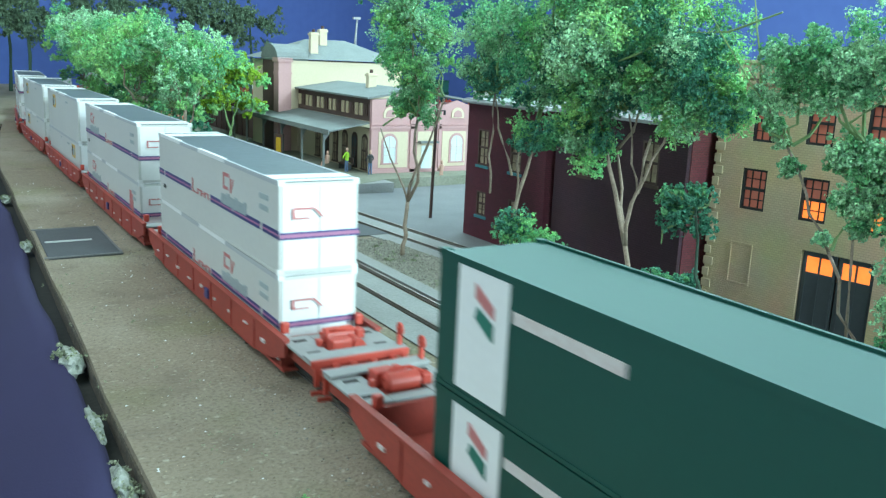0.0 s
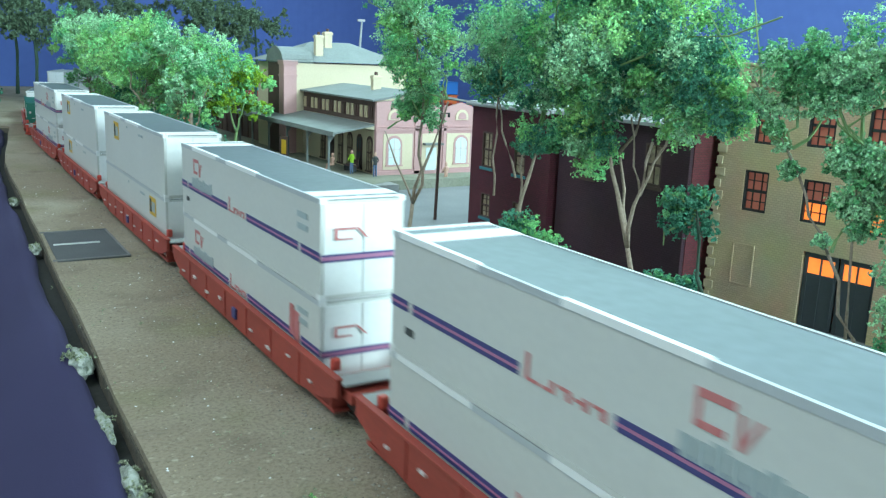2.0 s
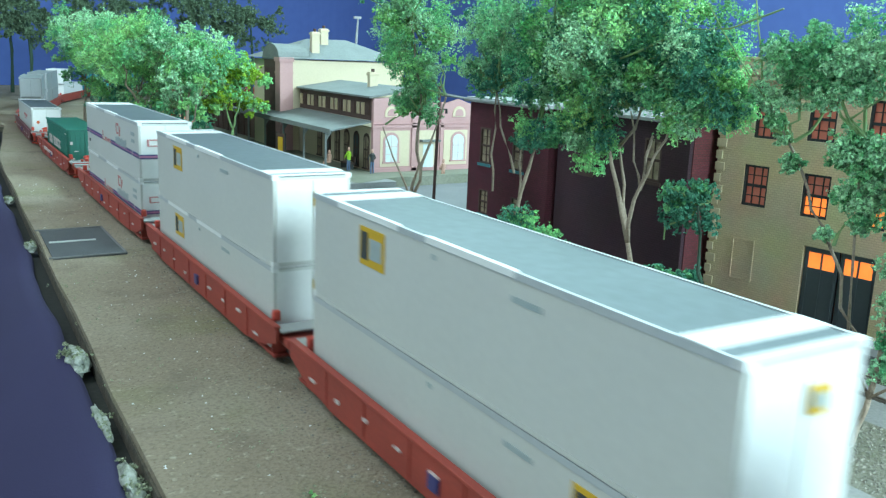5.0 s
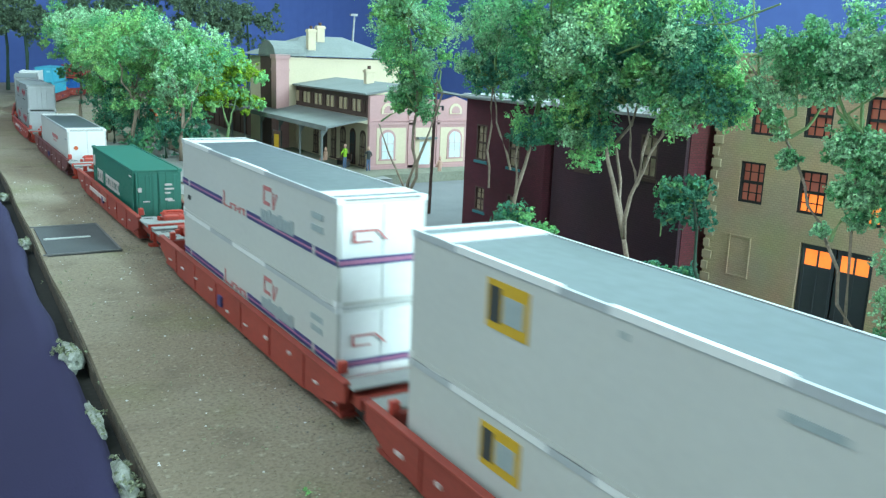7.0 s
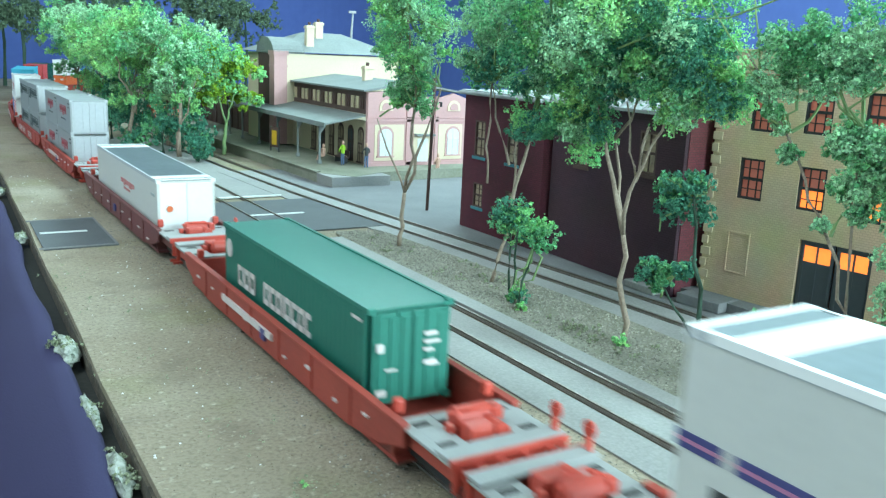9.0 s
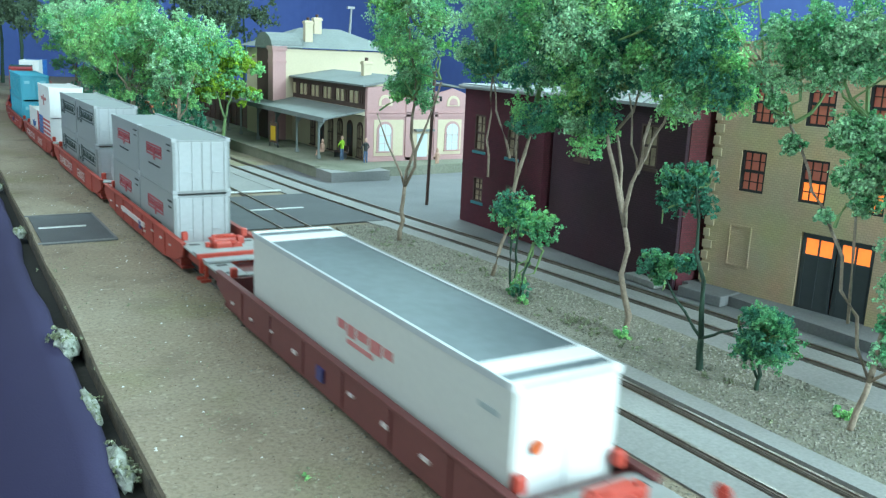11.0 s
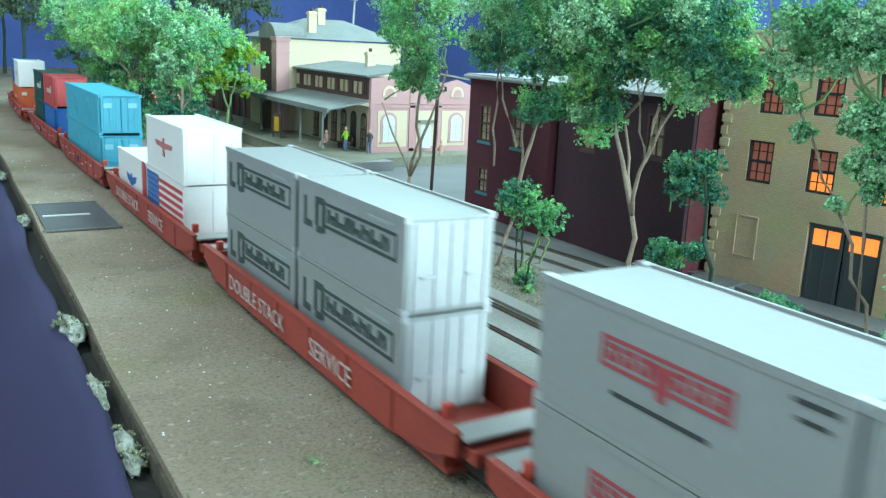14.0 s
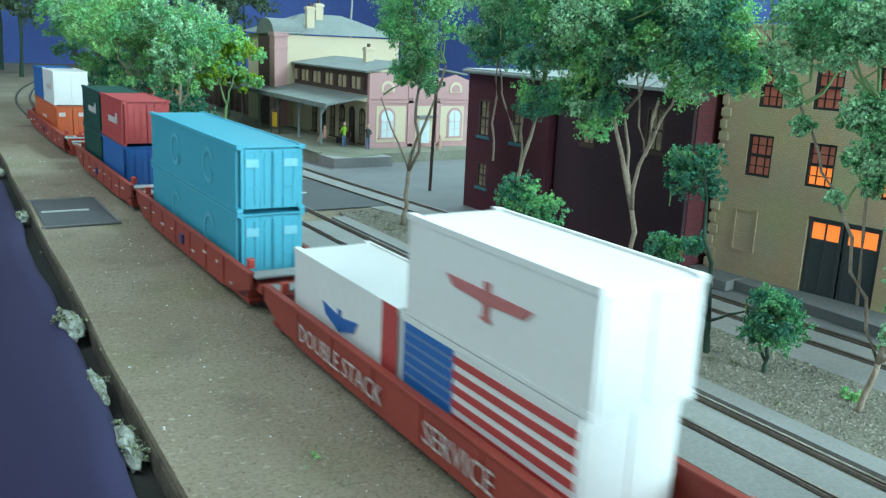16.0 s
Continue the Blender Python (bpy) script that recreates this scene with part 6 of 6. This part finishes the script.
        part("end_placard_text", boxes([(0.0008, 0.0042, -h - 0.0014, -h - 0.0012, z0 + 0.70 * H, z0 + 0.78 * H)]), "logo_grey", c)
    elif style == "genst":
        y = h * 0.62
        for k in range(7):
            if k != 3:
                for r in ((0.0, 0.0010, 0.585, 0.705), (0.0010, 0.0031, 0.585, 0.620), (0.0010, 0.0031, 0.670, 0.705), (0.0021, 0.0031, 0.620, 0.650)):
                    mark("logo_mark", "logo_deep", y + k * 0.0040 + r[0], y + k * 0.0040 + r[1], r[2], r[3], 0.0002)
        part("logo_border", boxes([(-X - 0.0003, -X, -h + y - 0.001, -h + y + 0.0285, z0 + 0.730 * H, z0 + 0.755 * H), (-X - 0.0003, -X, -h + y - 0.001, -h + y + 0.0285, z0 + 0.530 * H, z0 + 0.555 * H),
                                   (-X - 0.0003, -X, -h + y - 0.001, -h + y - 0.0004, z0 + 0.555 * H, z0 + 0.730 * H), (-X - 0.0003, -X, -h + y + 0.0279, -h + y + 0.0285, z0 + 0.555 * H, z0 + 0.730 * H)]), "logo_deep", c)
        part("logo_wedge", prism([(-h + y + 0.0112, z0 + 0.70 * H), (-h + y + 0.0158, z0 + 0.70 * H), (-h + y + 0.0144, z0 + 0.46 * H), (-h + y + 0.0126, z0 + 0.46 * H)], "x", -X - 0.0003, -X), "logo_deep", c)
        mark("lettering", "dark", y + 0.003, y + 0.025, 0.345, 0.375, 0.0002)
        mark("lettering", "dark", 0.003, 0.010, 0.85, 0.88, 0.0002)
        mark("lettering", "dark", 0.004, 0.009, 0.75, 0.775, 0.0002)
    elif style == "bigword":
        y = 2 * h - 0.005
        for r in ((y - 0.0016, y, 0.44, 0.80), (y - 0.0058, y - 0.0016, 0.44, 0.52), (y - 0.0106, y - 0.0086, 0.50, 0.84), (y - 0.0150, y - 0.0106, 0.76, 0.84), (y - 0.0160, y - 0.0136, 0.44, 0.76), (y - 0.0136, y - 0.0096, 0.42, 0.50)):
            mark("lettering", "ink", *r, 0.0002)
        end = 2 * h - 0.020
        part("band", boxes([(-X - 0.0002, -X, -h + 0.004, -h + end, z0 + 0.775 * H, z0 + 0.81 * H), (-X - 0.0002, -X, -h + 0.004, -h + end, z0 + 0.515 * H, z0 + 0.55 * H), (-X - 0.0002, -X, -h + 0.004, -h + 0.0048, z0 + 0.55 * H, z0 + 0.775 * H)]), "ink", c)
        yy = end - 0.003
        for w, cut in ((0.0042, 0.64), (0.0050, 0.60), (0.0036, 0.70), (0.0048, 0.62), (0.0044, 0.66), (0.0050, 0.60), (0.0040, 0.68)):
            if yy - w > 0.006:
                mark("lettering", "ink", yy - 0.0013, yy, 0.585, 0.745, 0.0003)
                mark("lettering", "ink", yy - w, yy - 0.0013, cut, cut + 0.05, 0.0003)
                mark("lettering", "ink", yy - w, yy - w + 0.0011, 0.585, cut, 0.0003)
            yy -= w + 0.0012
        mark("lettering", "logo_grey", 0.006, 0.02, 0.86, 0.89, 0.0002)
    elif style == "blocks":
        L = 2 * h
        yy = L - 0.018
        for w in (0.0036, 0.0012, 0.0046, 0.005, 0.0, 0.0, 0.005, 0.0044, 0.0046, 0.001, 0.005, 0.0044, 0.0048, 0.0042):
            if w:
                mark("lettering", "letter", yy - 0.0012, yy, 0.30, 0.56, 0.0002)
                if w > 0.002:
                    mark("lettering", "letter", yy - w, yy - 0.0012, 0.30, 0.36, 0.0002)
                    mark("lettering", "letter", yy - w, yy - 0.0012, 0.50, 0.56, 0.0002)
                    if w > 0.0045:
                        mark("lettering", "letter", yy - w, yy - w + 0.0011, 0.36, 0.50, 0.0002)
            yy -= (w or 0.003) + 0.0012
        part("emblem", prism([(-h + L - 0.0075 + 0.0032 * math.cos(a), z0 + H * 0.70 + 0.0036 * math.sin(a)) for a in [k * math.pi / 8 for k in range(16)]], "x", -X - 0.0003, -X), "letter", c, "round white emblem")
        mark("lettering", "letter", 0.004, 0.010, 0.84, 0.87, 0.0002)
        part("end_sticker", boxes([(-0.0112, -0.0092, -h - 0.0016, -h - 0.0010, z0 + 0.58 * H, z0 + 0.66 * H), (-0.0112, -0.0082, -h - 0.0016, -h - 0.0010, z0 + 0.14 * H, z0 + 0.20 * H), (0.0035, 0.0075, -h - 0.0016, -h - 0.0010, z0 + 0.69 * H, z0 + 0.725 * H), (0.0035, 0.0085, -h - 0.0016, -h - 0.0010, z0 + 0.61 * H, z0 + 0.64 * H), (0.0035, 0.0065, -h - 0.0016, -h - 0.0010, z0 + 0.53 * H, z0 + 0.56 * H), (0.0035, 0.0075, -h - 0.0016, -h - 0.0010, z0 + 0.40 * H, z0 + 0.44 * H)]), "letter", c)
    elif style == "panel":
        mark("white_panel", "whiter", 2 * h - 0.0275, 2 * h - 0.0085, 0.06, 0.97, 0.0001, "white end panel")
        part("logo", prism([(-h + 2 * h - 0.0155, z0 + H * 0.76), (-h + 2 * h - 0.0225, z0 + H * 0.66), (-h + 2 * h - 0.0225, z0 + H * 0.74), (-h + 2 * h - 0.0155, z0 + H * 0.86)], "x", -X - 0.0004, -X), "logo_red", c)
        part("logo", prism([(-h + 2 * h - 0.0155, z0 + H * 0.62), (-h + 2 * h - 0.0225, z0 + H * 0.50), (-h + 2 * h - 0.0225, z0 + H * 0.62), (-h + 2 * h - 0.0165, z0 + H * 0.70)], "x", -X - 0.0004, -X), "green", c)
        mark("lettering", "letter", 2 * h - 0.062, 2 * h - 0.029, 0.70, 0.78, 0.0002)
    elif style == "wings":
        for s in (-1, 1):
            part("emblem_wing", prism([(s * 0.0, z0 + 0.575 * H), (s * 0.0020, z0 + 0.60 * H), (s * 0.0165, z0 + 0.60 * H), (s * 0.0135, z0 + 0.51 * H), (s * 0.0025, z0 + 0.49 * H), (s * 0.0, z0 + 0.455 * H)], "x", -X - 0.0003, -X), "logo_red", c)
        part("emblem_body", boxes([(-X - 0.0004, -X, -0.0012, 0.0012, z0 + 0.34 * H, z0 + 0.68 * H), (-X - 0.0004, -X, -0.002, 0.002, z0 + 0.34 * H, z0 + 0.37 * H)]), "logo_red", c)
    elif style == "bluewing":
        for s in (-1, 1):
            part("emblem_wing", prism([(s * 0.0, z0 + 0.54 * H), (s * 0.012, z0 + 0.60 * H), (s * 0.0095, z0 + 0.47 * H), (s * 0.0, z0 + 0.38 * H)], "x", -X - 0.0003, -X), "dkblue", c)
        mark("emblem_body", "dkblue", h - 0.001, h + 0.001, 0.38, 0.62, 0.0003)
        mark("end_band", "red", 0.0, 0.0085, 0.0, 1.0, 0.0002)
    elif style == "flag":
        y1 = 2 * h - 0.002
        mark("canton", "dkblue", y1 - 0.0235, y1, 0.08, 0.93, 0.0002, "blue field with small white stars")
        for k in range(7):
            mark("flag_stripe", "red", 0.0004, y1 - 0.0235, 0.06 + k * 0.128, 0.06 + k * 0.128 + 0.066, 0.0002)
        stars = [(-X - 0.0004, -X, -h + y1 - 0.0225 + i * 0.0028, -h + y1 - 0.0225 + i * 0.0028 + 0.0008, z0 + H * (0.14 + 0.1 * j), z0 + H * (0.14 + 0.1 * j) + 0.0008) for i in range(8) for j in range(8)]
        part("stars", boxes(stars), "logo_grey", c)
    elif style == "spot":
        part("end_spot", prism([(-0.0085 + 0.0016 * math.cos(a), z0 + H * 0.55 + 0.0016 * math.sin(a)) for a in [k * math.pi / 6 for k in range(12)]], "y", -h - 0.0016, -h - 0.001), "orange", c, "orange spot")
        for k, (a0, a1) in enumerate(((0.33, 0.36), (0.37, 0.41), (0.42, 0.46), (0.47, 0.50), (0.51, 0.54))):
            mark("script_mark", "logo_red", a0 * 2 * h, a1 * 2 * h, 0.60 - 0.03 * (k % 2), 0.68, 0.0002)
        mark("lettering", "logo_red", 0.40 * 2 * h, 0.50 * 2 * h, 0.50, 0.54, 0.0002)
        mark("lettering", "logo_grey", 0.005, 0.012, 0.72, 0.76, 0.0002)
    elif style == "seal":
        part("end_seal", boxes([(-0.0105, -0.0055, -h - 0.0013, -h - 0.0010, z0 + 0.68 * H, z0 + 0.80 * H), (0.0045, 0.0100, -h - 0.0013, -h - 0.0010, z0 + 0.68 * H, z0 + 0.80 * H)]), "seal" if paint == "blue" else "letter", c)
        if paint == "blue":
            for y in (0.55 * h, 1.30 * h):
                ring = [(-h + y + r * math.cos(a), z0 + 0.52 * H + r * math.sin(a)) for r, sweep in ((0.0075, 1), (0.0055, -1)) for a in [sweep * (k * math.pi / 9 - 2.4) for k in range(16)]]
                part("round_emblem", prism(ring, "x", -X - 0.00025, -X), "seal_faint", c, "faint round emblem")
        else:
            mark("lettering", "letter", h - 0.012, h + 0.012, 0.46, 0.54, 0.00015)
    elif style == "script":
        for k in range(5):
            mark("script_mark", "letter", h * 0.45 + k * 0.0052, h * 0.45 + k * 0.0052 + 0.0042, 0.42, 0.56 if k else 0.66, 0.0002)
    TRAIN.append((c, mid))
    return c


A_LOW, A_MID, A_TOP = -0.0005, 0.0321, 0.0640
B_LOW, B_MID, B_TOP = 0.0030, 0.0306, 0.0564


def train():
    # leading wagon with dark green containers
    well_car(0.000, 0.256, rear=True, lettering="")
    for z0, z1 in ((A_LOW + 0.003, A_MID), (A_MID + 0.0002, A_TOP)):
        container(0.026, 0.194, z0 + 0.0002, z1, "dkgreen", "dark green container with a white end panel, stacked on the wagon", style="panel")
    lz = A_LOW + 0.0032
    # five-unit set with white containers
    well_car(0.262, 0.4805, front=True)
    well_car(0.4835, 0.687)
    well_car(0.690, 0.888)
    well_car(0.891, 1.094)
    well_car(1.097, 1.336, rear=True)
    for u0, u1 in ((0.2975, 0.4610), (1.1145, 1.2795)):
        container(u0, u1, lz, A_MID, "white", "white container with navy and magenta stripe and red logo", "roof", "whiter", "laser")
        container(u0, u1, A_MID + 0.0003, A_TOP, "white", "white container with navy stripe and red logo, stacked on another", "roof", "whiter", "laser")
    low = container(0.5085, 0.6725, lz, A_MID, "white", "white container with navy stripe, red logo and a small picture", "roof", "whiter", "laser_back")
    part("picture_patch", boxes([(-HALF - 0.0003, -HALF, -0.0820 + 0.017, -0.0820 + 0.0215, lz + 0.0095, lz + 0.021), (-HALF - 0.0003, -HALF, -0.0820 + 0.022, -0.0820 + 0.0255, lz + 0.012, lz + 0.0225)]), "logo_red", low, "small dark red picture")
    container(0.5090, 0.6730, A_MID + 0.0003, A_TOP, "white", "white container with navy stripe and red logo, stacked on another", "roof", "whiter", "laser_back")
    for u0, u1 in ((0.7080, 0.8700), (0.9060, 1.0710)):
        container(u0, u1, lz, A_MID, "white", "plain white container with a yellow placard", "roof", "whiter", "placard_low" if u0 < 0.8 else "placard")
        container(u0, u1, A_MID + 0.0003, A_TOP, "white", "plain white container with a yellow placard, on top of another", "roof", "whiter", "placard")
    # single wagons
    well_car(1.340, 1.580, front=True, rear=True, lettering="bar")
    container(1.3900, 1.5165, 0.0062, 0.0352, "green", "green corrugated container with white block lettering, low in the wagon", None, None, "blocks", True, half=NARROW)
    well_car(1.586, 1.832, "carmaroon", front=True, rear=True, label="brown-red well wagon with grey end walkways on the track", gear=(True, False))
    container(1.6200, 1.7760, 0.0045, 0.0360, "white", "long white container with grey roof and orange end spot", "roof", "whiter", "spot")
    # five-unit set with grey, white, blue and red containers
    well_car(1.838, 2.038, front=True, lettering="bar")
    well_car(2.041, 2.246, lettering="words")
    well_car(2.252, 2.451, lettering="words")
    well_car(2.456, 2.643)
    well_car(2.647, 2.850, rear=True)
    for z0, z1 in ((B_LOW, B_MID), (B_MID + 0.0003, B_TOP)):
        for u0, u1 in ((1.8880, 1.9555), (1.9568, 2.0240)):
            container(u0, u1, z0, z1, "cgrey", "grey short container with a red framed logo", None, "enddoor", "genst", half=NARROW)
        for u0, u1 in ((2.0795, 2.1490), (2.1520, 2.2225)):
            container(u0, u1, z0, z1, "cgrey", "grey short container with dark block lettering in a band", None, "enddoor", "bigword", half=NARROW)
        container(2.4855, 2.6195, z0, z1, "blue", "sky-blue corrugated long container, stacked in pairs", None, None, "seal", True, half=NARROW)
    container(2.2870, 2.3570, B_LOW, B_MID, "whiter", "white container painted with red stripes and starry blue field", None, None, "flag", half=NARROW)
    container(2.3585, 2.4285, B_LOW, B_MID + 0.0003, "whiter", "white short container with a blue winged emblem and red end band", None, None, "bluewing", half=NARROW)
    container(2.2844, 2.3546, B_MID + 0.0003, B_TOP, "whiter", "white short container with a red winged emblem, on top of another", None, None, "wings", half=NARROW)
    container(2.6860, 2.7500, B_LOW, B_MID, "dkblue", "strong blue corrugated short container", None, None, "", True, half=NARROW)
    container(2.6860, 2.7500, B_MID + 0.0003, B_TOP, "red", "red corrugated short container with white script", None, None, "script", True, half=NARROW)
    container(2.7515, 2.8155, B_LOW, B_MID, "dkgreen", "dark green corrugated short container", None, None, "", True, half=NARROW)
    container(2.7515, 2.8155, B_MID + 0.0003, B_TOP, "dkgreen", "dark green corrugated short container, on top of another", None, None, "script", True, half=NARROW)
    well_car(2.862, 3.118, front=True, rear=True)
    container(2.9500, 3.0750, B_LOW, B_MID, "orange", "orange corrugated long container", None, None, "seal", True, half=NARROW)
    container(2.9500, 3.0115, B_MID + 0.0003, B_TOP + 0.002, "whiter", "white short container on top of an orange one", None, None, "script", half=NARROW)
    container(3.0130, 3.0750, B_MID + 0.0003, B_TOP + 0.001, "dkblue", "blue short container on top of an orange one", None, None, "", True, half=NARROW)


train()

# how far the train has run at each time
RUN = [
    (0.0, 0.0), (0.5, 0.0604), (1.0, 0.1205), (1.5, 0.1802), (2.0, 0.2416), (2.5, 0.302), (3.0, 0.3614), (3.5, 0.4217), (4.0, 0.4780), (5.2, 0.625),
    (6.5, 0.7982), (7.0, 0.8644), (7.5, 0.9351), (8.0, 1.0088), (8.5, 1.0841), (9.0, 1.1598), (10.2, 1.340), (11.5, 1.5255), (12.0, 1.5921), (12.5, 1.6591),
    (13.0, 1.7267), (13.5, 1.7938), (14.0, 1.8626), (14.5, 1.9321), (15.0, 2.0009), (15.5, 2.07), (16.0, 2.1394),
]


def motions():
    for ob, u in TRAIN:
        walk(ob, [(t, place(u - s)) for t, s in RUN])


motions()
